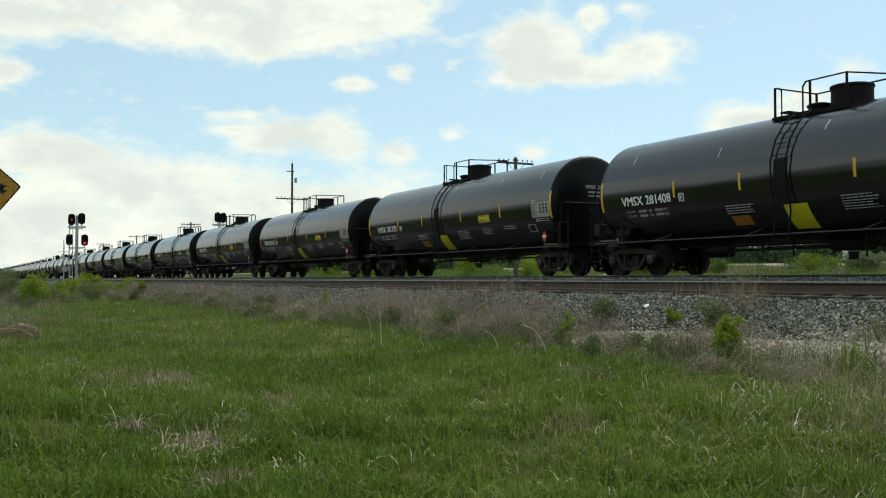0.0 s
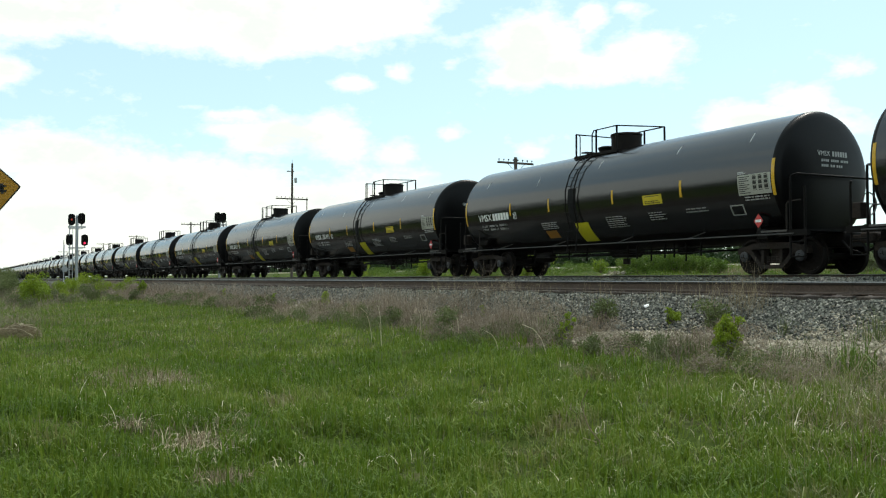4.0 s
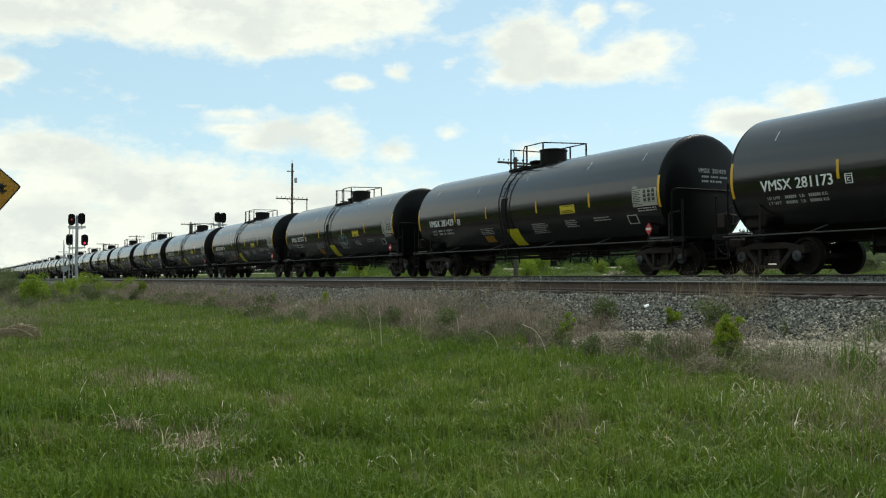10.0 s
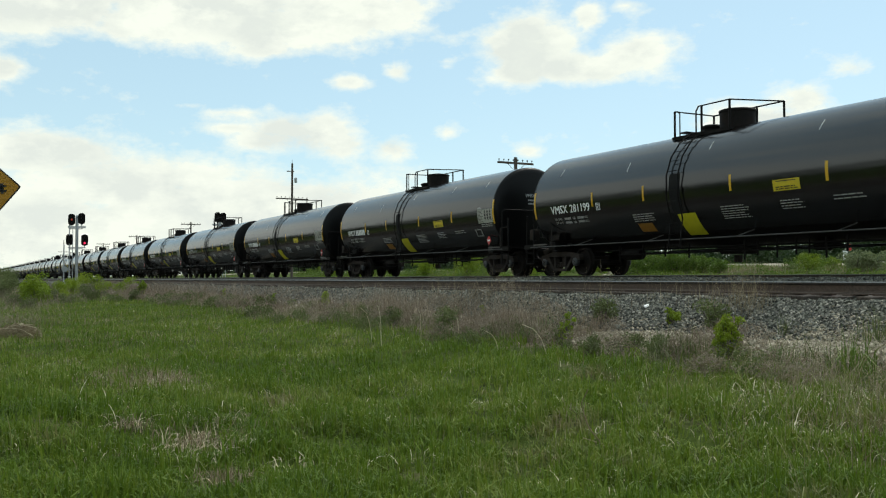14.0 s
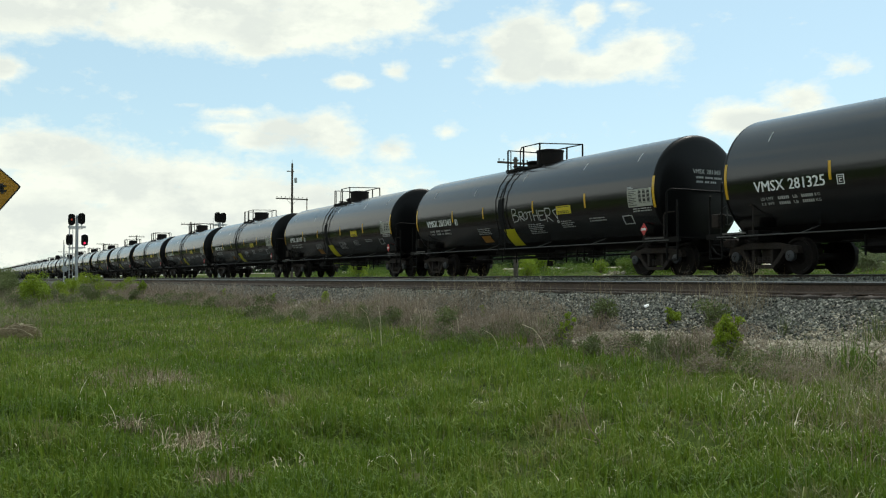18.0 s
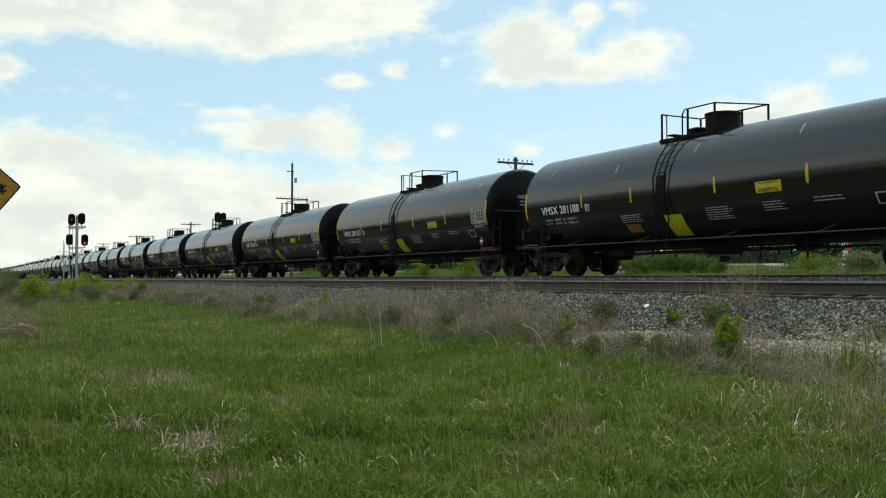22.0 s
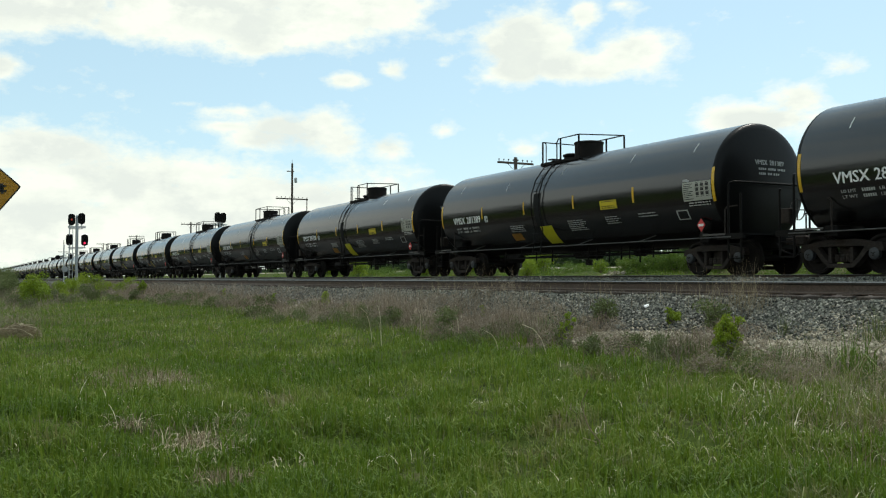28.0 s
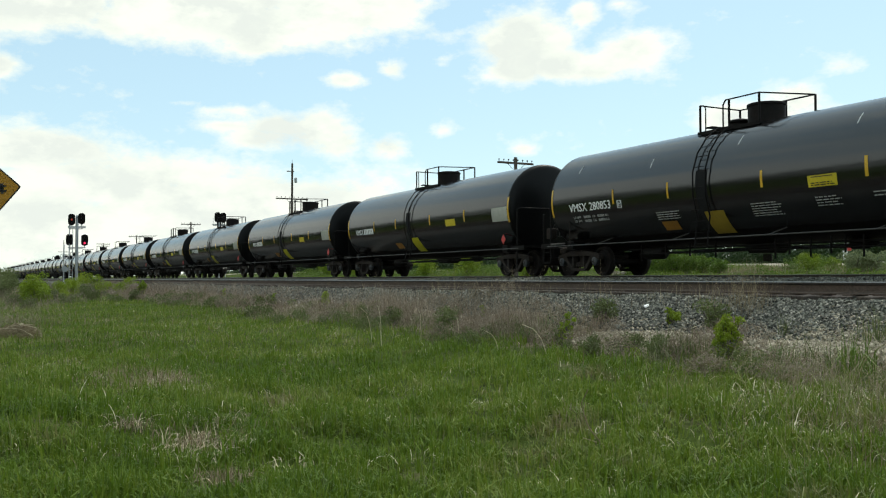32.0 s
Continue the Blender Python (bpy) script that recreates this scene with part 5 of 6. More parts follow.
def verge_z(x, y):
    return np.maximum(land_z(x, y), np.where((np.asarray(y) > -9.45) & (np.asarray(y) < 3.2), ballast_z(x, y), -9))


scrub = clumped(np.concatenate((strip(8000, -14, -3, -11.9, -10.0, 11), strip(12500, -42, -14, -11.6, -10.0, 24), strip(13000, -110, -40, -11.8, -9.0, 12))), 13, 1.15, 1.1)
verge = arcs("dead_weeds", scrub, 0.10 + 0.34 * waves(scrub, 1.2), broader(scrub, 0.003, 0.0001), 1.9, "deadweed", 14, verge_z, 3)
scrub = clumped(np.concatenate((strip(450, -14, -3, -12.0, -10.3, 64), strip(1700, -42, -14, -11.6, -10.1, 25), tufts([(-7.91, -11.8, 0.16, 60), (-8.3, -11.7, 0.15, 40), (-10.7, -10.9, 0.2, 30)], 26))), 65, 1.1, 1.0)
twigs = np.repeat(scrub, 7, axis=0) + np.random.default_rng(66).normal(0, 0.05, (len(scrub) * 7, 2))
tangle = arcs("dead_weeds", twigs, 0.30, 0.0035, 1.6, "deadweed", 67, verge_z, 3)
tagged(tangle, "tangled grey-brown dead weed tussocks on the verge", "weeds", kind="stuff")
scrub = clumped(np.concatenate((strip(26000, -82, -24, -11.4, -8.95, 50), strip(6000, -34, -12, -11.4, -10.3, 53))), 51, 0.9, 1.3)
brush = arcs("dead_weeds", scrub, 0.12 + 0.55 * waves(scrub, 1.3) * np.clip((-scrub[:, 0] - 6) / 30, 0.4, 1.0), broader(scrub, 0.003, 0.00016), 1.3, "deadweed", 52, verge_z, 3)
edge_brush = strip(7000, -80, -30, -9.4, -8.3, 57)
fringe = arcs("dead_weeds", edge_brush, 0.25 + 0.35 * waves(edge_brush, 1.7) * np.clip((-edge_brush[:, 0] - 24) / 25, 0.2, 1.0), broader(edge_brush, 0.003, 0.00016), 1.2, "deadweed", 58, verge_z, 3)
wispy = clumped(np.concatenate((strip(2600, -30, -12.5, -10.0, -8.95, 59), strip(9000, -34, -15, -10.9, -8.9, 28))), 68, 0.9, 1.2)
wisps = arcs("dead_weeds", wispy, 0.22 + 0.36 * waves(wispy, 1.1), 0.0042, 1.3, "deadweed", 69, verge_z, 3)
standing = clumped(np.concatenate((strip(8500, -25, -14.6, -10.9, -8.85, 29), strip(2600, -14.6, -12.0, -11.2, -9.9, 70))), 71, 0.8, 0.8)
tagged(arcs("dead_weeds", standing, 0.26 + 0.40 * waves(standing, 0.8), 0.0062, 0.7, "deadweed", 72, verge_z, 3), "upright grey-brown dead stems in a thick stand", "weeds", kind="stuff")
tagged(wisps, "wispy dead stems at the foot of the ballast", "weeds", kind="stuff")
tagged(fringe, "dead brush fringing the far ballast shoulder", "weeds", kind="stuff")
scrub = tufts([(-27.5, -17.8, 0.5, 260), (-30, -17.5, 0.7, 240), (-36, -17.2, 1.0, 260), (-44, -17.0, 1.5, 420), (-54, -16.4, 2.0, 700), (-62, -15.6, 2.5, 900), (-47, -14.6, 1.5, 200), (-70, -14, 3.0, 900)], 54)
pale_stems = arcs("dead_weeds", np.concatenate((strip(90, -5.6, -4.4, -13.2, -11.6, 150), strip(60, -6.4, -5.4, -12.2, -11.2, 151), tufts([(-5.55, -12.55, 0.25, 50), (-4.75, -12.75, 0.2, 40), (-5.05, -12.2, 0.25, 40)], 152))), 0.46, 0.0042, 0.45, "straw", 153)
tagged(pale_stems, "thin grey upright dead stems in the green meadow", "dry grass", kind="stuff")
far_pale = arcs("dry_grass", np.concatenate((clumped(strip(1300, -40, -24, -18.2, -14.8, 154), 157, 1.2, 0.7), tufts([(-20.8, -16.5, 0.35, 60), (-19.5, -15.6, 0.5, 40)], 155))), 0.22, 0.008, 2.0, "straw", 156)
tagged(far_pale, "scattered pale seed heads and dead grass in the meadow", "dry grass", kind="stuff")
thicket = arcs("dead_weeds", scrub, 0.25 + 0.012 * np.hypot(scrub[:, 0], scrub[:, 1] + 19), broader(scrub, 0.003, 0.00016), 1.6, "deadweed", 55, verge_z, 3)
tagged(thicket, "grey-brown dead brush standing in the meadow", "weeds", kind="stuff")
tagged(brush, "standing grey-brown dead brush beside the ballast", "weeds", kind="stuff")
tagged(verge, "grey-brown dead weed stems along the foot of the ballast", "weeds", kind="stuff")
tall_stems = arcs("dead_weeds", np.concatenate((tufts([(-13.5, -9.6, 0.6, 80), (-17.5, -9.9, 0.9, 120), (-21, -10, 1.0, 140), (-6.3, -11.2, 0.6, 120), (-25, -10, 1.4, 160), (-30, -10, 1.6, 160)], 43), strip(700, -60, -30, -10.8, -9.3, 44))), 0.58, 0.0060, 1.2, "straw", 45, verge_z)
rail_stems = arcs("dead_weeds", tufts([(-11.3, -8.45, 0.16, 50), (-10.65, -8.42, 0.22, 150), (-10.15, -8.48, 0.16, 60), (-14.2, -8.38, 0.30, 50), (-12.3, -8.42, 0.28, 44), (-16.5, -8.6, 0.5, 110), (-18.5, -8.7, 0.6, 160), (-21, -8.8, 0.7, 160)], 56), 0.62, 0.0052, 0.75, "straw", 57, verge_z)
tagged(rail_stems, "tall thin dead stems standing on the ballast shoulder", "weeds", kind="stuff")
tagged(tall_stems, "tall thin dead stems standing by the rail", "weeds", kind="stuff")
verge_green = blades("weeds", clumped(np.concatenate((strip(2300, -42, -3, -12.0, -10.3, 15), strip(4200, -42, -15, -11.7, -9.9, 158), strip(5000, -110, -40, -12, -9.2, 16), tufts([(-6.2, -10.9, 0.35, 30), (-7.2, -10.9, 0.3, 20)], 46))), 17, 0.9, 0.6), 0.28, 0.010, 0.6, "weed", 18, verge_z)
tagged(verge_green, "coarse green weeds along the track verge", "weeds", kind="stuff")
bank = blades("grass", clumped(np.concatenate((strip(50000, -110, -14, 8, 25, 19), strip(20000, -260, -110, 8, 40, 20))), 47, 0.9, 2.5), 0.32, 0.03, 0.9, "grass", 21)
tagged(bank, "tall grass on the bank behind the tracks", "grass", kind="stuff")


def leaf_cloud(centres, spread, count, size, seed, flat=0.6, slim=0.45):
    """Many small leaves round a few centres: bent quads turned every way."""
    g = np.random.default_rng(seed)
    c = np.asarray(centres)[g.integers(0, len(centres), count)]
    d = g.normal(0, 1, (count, 3))
    d /= np.linalg.norm(d, axis=1)[:, None]
    p = c + d * (spread * g.uniform(0.25, 1.0, count) ** 0.5)[:, None] * np.array([1, 1, flat + 0.2])
    u = g.normal(0, 1, (count, 3))
    u /= np.linalg.norm(u, axis=1)[:, None]
    w = np.cross(u, g.normal(0, 1, (count, 3)))
    w /= np.linalg.norm(w, axis=1)[:, None]
    s = size * g.uniform(0.6, 1.4, count)[:, None]
    v = np.stack([p - u * s, p + w * s * slim, p + u * s, p - w * s * slim], 1).reshape(-1, 3)
    return v, np.arange(count * 4)


def shrub_meshes(kind, height, width, leaf, count, seed, material, clumps=9, spread=0.30):
    rnd = random.Random(seed)
    stems, centres = [], []
    for i in range(clumps):
        a, r = rnd.uniform(0, 6.28), width / 2 * rnd.uniform(0.1, 1.0) ** 0.7
        z = height * (0.08 + 0.82 * (i + rnd.uniform(0.0, 1.0)) / clumps)
        tip = (r * math.cos(a) * (0.6 + 0.4 * z / height), r * math.sin(a) * (0.6 + 0.4 * z / height), z)
        centres.append(tip)
        stems.append(rod((rnd.uniform(-0.05, 0.05), rnd.uniform(-0.05, 0.05), -0.08), tip, 0.010 + 0.006 * height, 5, 0.004))
    v, loops = leaf_cloud(centres, min(height, width) * spread, count, leaf, seed + 50)
    v[:, 2] = np.maximum(v[:, 2], 0.02)
    bm = join(*stems)
    me = bpy.data.meshes.new("stem")
    bm.to_mesh(me)
    bm.free()
    me.materials.append(M["bark"])
    return me, raw_mesh("foliage", v, loops, np.full(count, 4), material)


def shrub(name, meshes, label, category, group, x, y, scale=1.0, turn=0.0, zfun=None):
    s = thing(name, label, category, group)
    z = float((zfun or verge_z)(x, y))
    s.matrix_basis = pose(x, y, z, 0, 0, turn) @ Matrix.Diagonal((scale, scale, scale, 1))
    piece("stem", meshes[0], s)["kind"] = "stuff"
    f = piece("foliage", meshes[1], s)
    f["kind"] = "stuff"
    return s


spots = clumped(np.concatenate((strip(420, -44, -22, -11.5, -9.9, 110), strip(30, -44, -3.5, -9.9, -9.0, 111), strip(520, -110, -44, -12.5, -9.0, 112))), 113, 1.1, 0.9)
lift = np.random.default_rng(114).uniform(0.03, 0.20, len(spots))
v, loops = leaf_cloud(np.stack([spots[:, 0], spots[:, 1], verge_z(spots[:, 0], spots[:, 1]) + lift], -1), 0.17, 60000, 0.025, 115, 0.6)
tagged(piece("leafy_weeds", raw_mesh("leafy_weeds", v, loops, np.full(60000, 4), "weed")), "low green leafy weeds scattered over the verge", "weeds", kind="stuff")
spots = np.repeat(strip(58, -26, -5.0, -11.8, -10.2, 120), 5, axis=0)
spots += np.random.default_rng(121).normal(0, 0.13, spots.shape)
lift = np.random.default_rng(122).uniform(0.02, 0.20, len(spots))
v, loops = leaf_cloud(np.stack([spots[:, 0], spots[:, 1], verge_z(spots[:, 0], spots[:, 1]) + lift], -1), 0.11, 28000, 0.016, 123, 0.7)
tagged(piece("leafy_weeds", raw_mesh("leafy_weeds", v, loops, np.full(28000, 4), "weed")), "low tangled green weeds at the meadow edge", "weeds", kind="stuff")
spots = np.concatenate((clumped(np.concatenate((strip(130, -26, -13, -11.6, -10.6, 124), strip(150, -13, -3.5, -11.9, -10.6, 27))), 126, 0.9, 1.1), clumped(strip(300, -70, -26, -11.6, -9.2, 125), 127, 1.1, 1.1), tufts([(-12.6, -9.8, 0.2, 5), (-9.3, -9.9, 0.25, 6), (-15, -9.5, 0.4, 12), (-19, -9.5, 0.8, 16)], 136)))
lift = np.random.default_rng(127).uniform(0.02, 0.20, len(spots))
v, loops = leaf_cloud(np.stack([spots[:, 0], spots[:, 1], verge_z(spots[:, 0], spots[:, 1]) + lift], -1), 0.22, 26000, 0.075, 128, 0.5, 0.05)
tagged(piece("dead_twigs", raw_mesh("dead_twigs", v, loops, np.full(26000, 4), "deadweed")), "tangled brown dead twigs on the verge", "weeds", kind="stuff")
sprouts = blades("weeds", tufts([(-8.71, -11.55, 0.13, 70), (-8.50, -11.35, 0.10, 60), (-8.95, -11.2, 0.14, 40), (-7.58, -10.76, 0.10, 50), (-7.35, -10.55, 0.12, 24), (-6.95, -10.75, 0.12, 24), (-7.60, -9.14, 0.10, 80), (-9.08, -9.1, 0.03, 26), (-12.2, -10.6, 0.2, 16), (-13.2, -10.2, 0.25, 110)], 129), 0.40, 0.009, 0.85, "weed", 130, verge_z)
tagged(sprouts, "tall coarse green weed tufts on the verge", "weeds", kind="stuff")
bank_spots = clumped(np.concatenate((strip(620, -120, -20, 20.5, 24.7, 131), strip(160, -120, -20, 12, 20, 132))), 133, 1.0, 4.0)
lift = np.random.default_rng(134).uniform(0.05, 0.4, len(bank_spots))
v, loops = leaf_cloud(np.stack([bank_spots[:, 0], bank_spots[:, 1], land_z(bank_spots[:, 0], bank_spots[:, 1]) + lift], -1), 0.5, 52000, 0.05, 135, 0.5)
tagged(piece("bank_weeds", raw_mesh("bank_weeds", v, loops, np.full(52000, 4), "bankleaf")), "rank green weeds on the bank before the gravel road", "weeds", kind="stuff")
pale_bank = np.concatenate((strip(350, -33.0, -29.0, 18.5, 22.5, 137), strip(900, -41, -36, 20, 23, 138)))
tagged(arcs("weeds", pale_bank, 0.42, 0.016, 0.9, "straw", 139, land_z, 3), "tall pale seeding weeds on the bank", "weeds", kind="stuff")
rushes = blades("weeds", tufts([(-6.58, -10.79, 0.10, 70), (-6.72, -10.70, 0.08, 30), (-6.45, -10.75, 0.06, 24)], 147), 0.50, 0.011, 0.9, "bankleaf", 148, verge_z)
tagged(rushes, "upright clump of coarse green weeds on the gravel", "weeds", kind="stuff")
BRIGHT = [shrub_meshes("bright", 0.70, 0.40, 0.027, 1700, 30 + i, "bright", 22, 0.22) for i in range(3)]
SLIM = [shrub_meshes("bright", 0.60, 0.24, 0.020, 800, 35 + i, "bright", 16, 0.22) for i in range(2)]
DARK = [shrub_meshes("dark", 0.38, 0.50, 0.020, 1300, 40 + i, "weed", 18) for i in range(3)]
LOW = [shrub_meshes("low", 0.26, 0.50, 0.020, 1100, 44 + i, "bright", 16) for i in range(2)]
for i, (x, y, s) in enumerate([(-8.33, -10.87, 0.80), (-8.22, -11.08, 0.52), (-24.5, -10.0, 0.70), (-54.0, -9.9, 1.3)]):
    shrub("shrub", BRIGHT[i % 3], "bright yellow-green young shrub at the ballast foot", "shrub", "young shrubs on the verge", x, y, s, i * 70)
for i, (x, y, s) in enumerate([(-11.83, -10.72, 0.84), (-11.62, -10.98, 0.62), (-11.41, -9.08, 0.52), (-17.1, -9.2, 0.5), (-30.5, -9.6, 0.7), (-38.0, -9.4, 0.8)]):
    shrub("shrub", SLIM[i % 2], "slim bright green sapling at the ballast foot", "shrub", "slim saplings on the verge", x, y, s, i * 70)
for i, (x, y, s) in enumerate([(-11.36, -9.0, 0.7), (-9.6, -11.3, 0.5), (-8.33, -11.02, 0.5)]):
    shrub("weed_clump", LOW[i % 2], "low fresh green weed clump at the meadow edge", "weeds", "low weed clumps", x, y, s, i * 50)
for i, (x, y, s) in enumerate([(-13.05, -9.12, 1.12), (-9.85, -11.80, 0.62), (-10.40, -9.05, 1.12), (-15.45, -10.95, 1.22), (-18.09, -10.85, 0.98), (-17.9, -10.9, 0.65), (-10.95, -10.9, 0.55), (-14.0, -10.9, 0.6), (-20.4, -10.5, 0.7), (-10.15, -10.85, 0.70), (-9.75, -10.75, 0.6), (-11.1, -11.3, 0.45)]):
    shrub("weed_clump", DARK[i % 3], "dark green leafy weed clump on the verge", "weeds", "leafy weed clumps", x, y, s, i * 50)
BUSH = [shrub_meshes("bush", 1.9, 2.6, 0.07, 3000, 60 + i, "bright", 22) for i in range(3)]
DULL = [shrub_meshes("bush", 1.9, 2.8, 0.07, 3000, 70 + i, "weed", 22) for i in range(3)]
for i, (x, y, s) in enumerate([(-54.0, -15.35, 0.62), (-55.0, -15.6, 0.5), (-65.1, -13.2, 0.5), (-67.5, -12.6, 0.42), (-89.5, -8.9, 0.62), (-86, -9.2, 0.5), (-63.1, -10.7, 0.44), (-59.3, -10.3, 0.36), (-66.4, -8.6, 0.36), (-70, -11.9, 0.5), (-75, -11.4, 0.5), (-60, -13.4, 0.34)]):
    shrub("bush", BUSH[i % 3], "small fresh green bush in the verge by the signal", "bush", "bushes by the signal", x, y, s, i * 40)
for i, (x, y, s) in enumerate([(-93.7, -15.3, 0.95), (-99.6, -15.6, 1.15), (-104, -14.6, 1.15), (-97, -17.2, 1.1), (-88, -16.0, 0.8), (-66, -16.6, 0.6), (-82, -13.0, 0.55), (-76, -14.4, 0.6), (-60.5, -17.6, 0.6), (-50, -16.6, 0.34), (-46, -14.6, 0.28), (-58, -12.5, 0.36), (-52, -12.8, 0.30), (-48, -11.2, 0.30), (-43, -16.4, 0.26), (-56, -14.4, 0.34), (-64, -11.6, 0.40)]):
    shrub("bush", DULL[i % 3], "dull green scrub at the far end of the meadow", "bush", "scrub in the meadow", x, y, s, i * 40)
TALL = [shrub_meshes("bush", 1.75, 1.15, 0.055, 2200, 65 + i, "bright", 20) for i in range(2)]
for i, (x, y, s) in enumerate([(-49.5, -15.75, 0.98), (-50.6, -16.1, 0.7), (-60, -14.6, 0.62), (-66, -12.3, 0.7), (-73.5, -9.8, 0.75)]):
    shrub("bush", TALL[i % 2], "upright green bush in the dead brush", "bush", "upright bushes in the meadow", x, y, s, i * 77)
for i, (x, y, s) in enumerate([(-34.1, 20.5, 0.50), (-33.2, 21.4, 0.30), (-52.5, 21, 0.5), (-60, 21, 1.0), (-68, 19, 1.1), (-78, 20, 1.0), (-56, 17, 0.7), (-90, 18, 1.1), (-104, 20, 1.2)]):
    shrub("bush", BUSH[i % 3], "rounded green bush on the bank behind the tracks", "bush", "bushes on the bank", x, y, s, i * 55)

STAND = [shrub_meshes("stand", 1.2, 1.7, 0.060, 2300, 160 + i, "bankleaf", 26) for i in range(3)]
for i, (x, y, s) in enumerate([(-48.8, 20.4, 0.85), (-47.6, 20.2, 0.92), (-46.3, 20.0, 1.0), (-45.1, 20.3, 0.94), (-43.9, 20.1, 1.02), (-42.8, 20.2, 0.92), (-41.6, 20.3, 0.86), (-40.5, 20.5, 0.66)]):
    shrub("weed_stand", STAND[i % 3], "stand of tall light green weeds on the bank", "weeds", "weed stands on the bank", x, y, s, i * 65, land_z)
SAGE = shrub_meshes("sage", 1.0, 1.3, 0.045, 2600, 165, "sage", 26)
for i, (x, y, s) in enumerate([(-30.9, 20.0, 1.0), (-30.1, 20.3, 0.9)]):
    shrub("bush", SAGE, "feathery grey-green bush on the bank", "bush", "grey-green bushes on the bank", x, y, s, i * 65, land_z)


def tree_meshes(height, seed):
    rnd = random.Random(seed)
    limbs = [rod((0, 0, -0.2), (0.05, 0, height * 0.5), 0.11, 8, 0.07), rod((0.05, 0, height * 0.5), (0.1, 0.05, height * 0.92), 0.07, 6, 0.015)]
    centres = []
    for i in range(16):
        a, z = rnd.uniform(0, 6.28), height * rnd.uniform(0.15, 0.98)
        r = height * 0.30 * (1.1 - z / height) ** 0.5 * rnd.uniform(0.4, 1.2)
        tip = (r * math.cos(a), r * math.sin(a), z)
        limbs.append(rod((0.05, 0, z * 0.75), tip, 0.03, 5, 0.008))
        centres.append(tip)
    v, loops = leaf_cloud(centres, height * 0.17, 1700, 0.14, seed + 9, 0.8)
    bm = join(*limbs)
    me = bpy.data.meshes.new("trunk")
    bm.to_mesh(me)
    bm.free()
    me.materials.append(M["bark"])
    return me, raw_mesh("crown", v, loops, np.full(1700, 4), "tree")


TREES = [tree_meshes(4.3 + 0.4 * i, 80 + i) for i in range(4)]
rnd = random.Random(12)
for i in range(92):
    x, y = -34 - 1.45 * i + rnd.uniform(-0.9, 0.9), 42 + rnd.uniform(-3, 8) + 0.05 * i
    t = thing("tree", "dark green young tree in the row behind the road", "tree", "trees behind the road")
    s = rnd.uniform(0.52, 0.74) * (0.74 if x > -58 else 1.0)
    t.matrix_basis = pose(x, y, float(land_z(x, y)), 0, 0, rnd.uniform(0, 360)) @ Matrix.Diagonal((s, s, s, 1))
    piece("trunk", TREES[i % 4][0], t)
    piece("crown", TREES[i % 4][1], t)["kind"] = "stuff"

g = np.random.default_rng(77)
hx = -26 - 150 * g.uniform(0, 1, 460)
hy = 37 + g.uniform(-1.5, 6, 460)
v, loops = leaf_cloud(np.stack([hx, hy, land_z(hx, hy) + g.uniform(0.1, 1.9, 460)], -1), 1.05, 95000, 0.15, 78, 0.7)
tagged(piece("undergrowth", raw_mesh("undergrowth", v, loops, np.full(95000, 4), "tree")), "dark green undergrowth at the foot of the trees", "undergrowth", kind="stuff")

hx = -900 * g.uniform(0, 1, 420) ** 1.2 - 20
hy = 190 + g.uniform(-15, 40, 420)
v, loops = leaf_cloud(np.stack([hx, hy, land_z(hx, hy) + g.uniform(0.5, 5.5, 420)], -1), 3.6, 56000, 0.75, 79, 0.6)
tagged(piece("far_woods", raw_mesh("far_woods", v, loops, np.full(56000, 4), "tree")), "distant belt of dark woods beyond the fields", "woods", kind="stuff")

hx = -520 + 680 * g.uniform(0, 1, 900)
hy = -30 - 0.3 * np.clip(hx + 150, 0, 150) + g.uniform(-5, 3, 900)
tall = (11.0 + 2.5 * np.sin(hx * 0.11) + 1.5 * np.sin(hx * 0.37 + 1)) * np.clip((hx + 240) / 160, 0.35, 1)
v, loops = leaf_cloud(np.stack([hx, hy, land_z(hx, hy) + 0.4 + tall * g.uniform(0, 1, 900) ** 0.8], -1), 2.6, 40000, 0.8, 179, 0.8)
tagged(piece("far_woods", raw_mesh("far_woods", v, loops, np.full(40000, 4), "tree")), "belt of dark trees closing the meadow", "woods", kind="stuff")

road = tagged(piece("road", sheet("road", spread_steps(-1500, 600, -90, 0, 1.5), np.linspace(25.0, 29.5, 9), lambda x, y: land_z(x, y) + 0.06 - 0.012 * (y - 27.2) ** 2, "road")),
              "pale gravel road on the bank behind the tracks", "road", kind="structure")


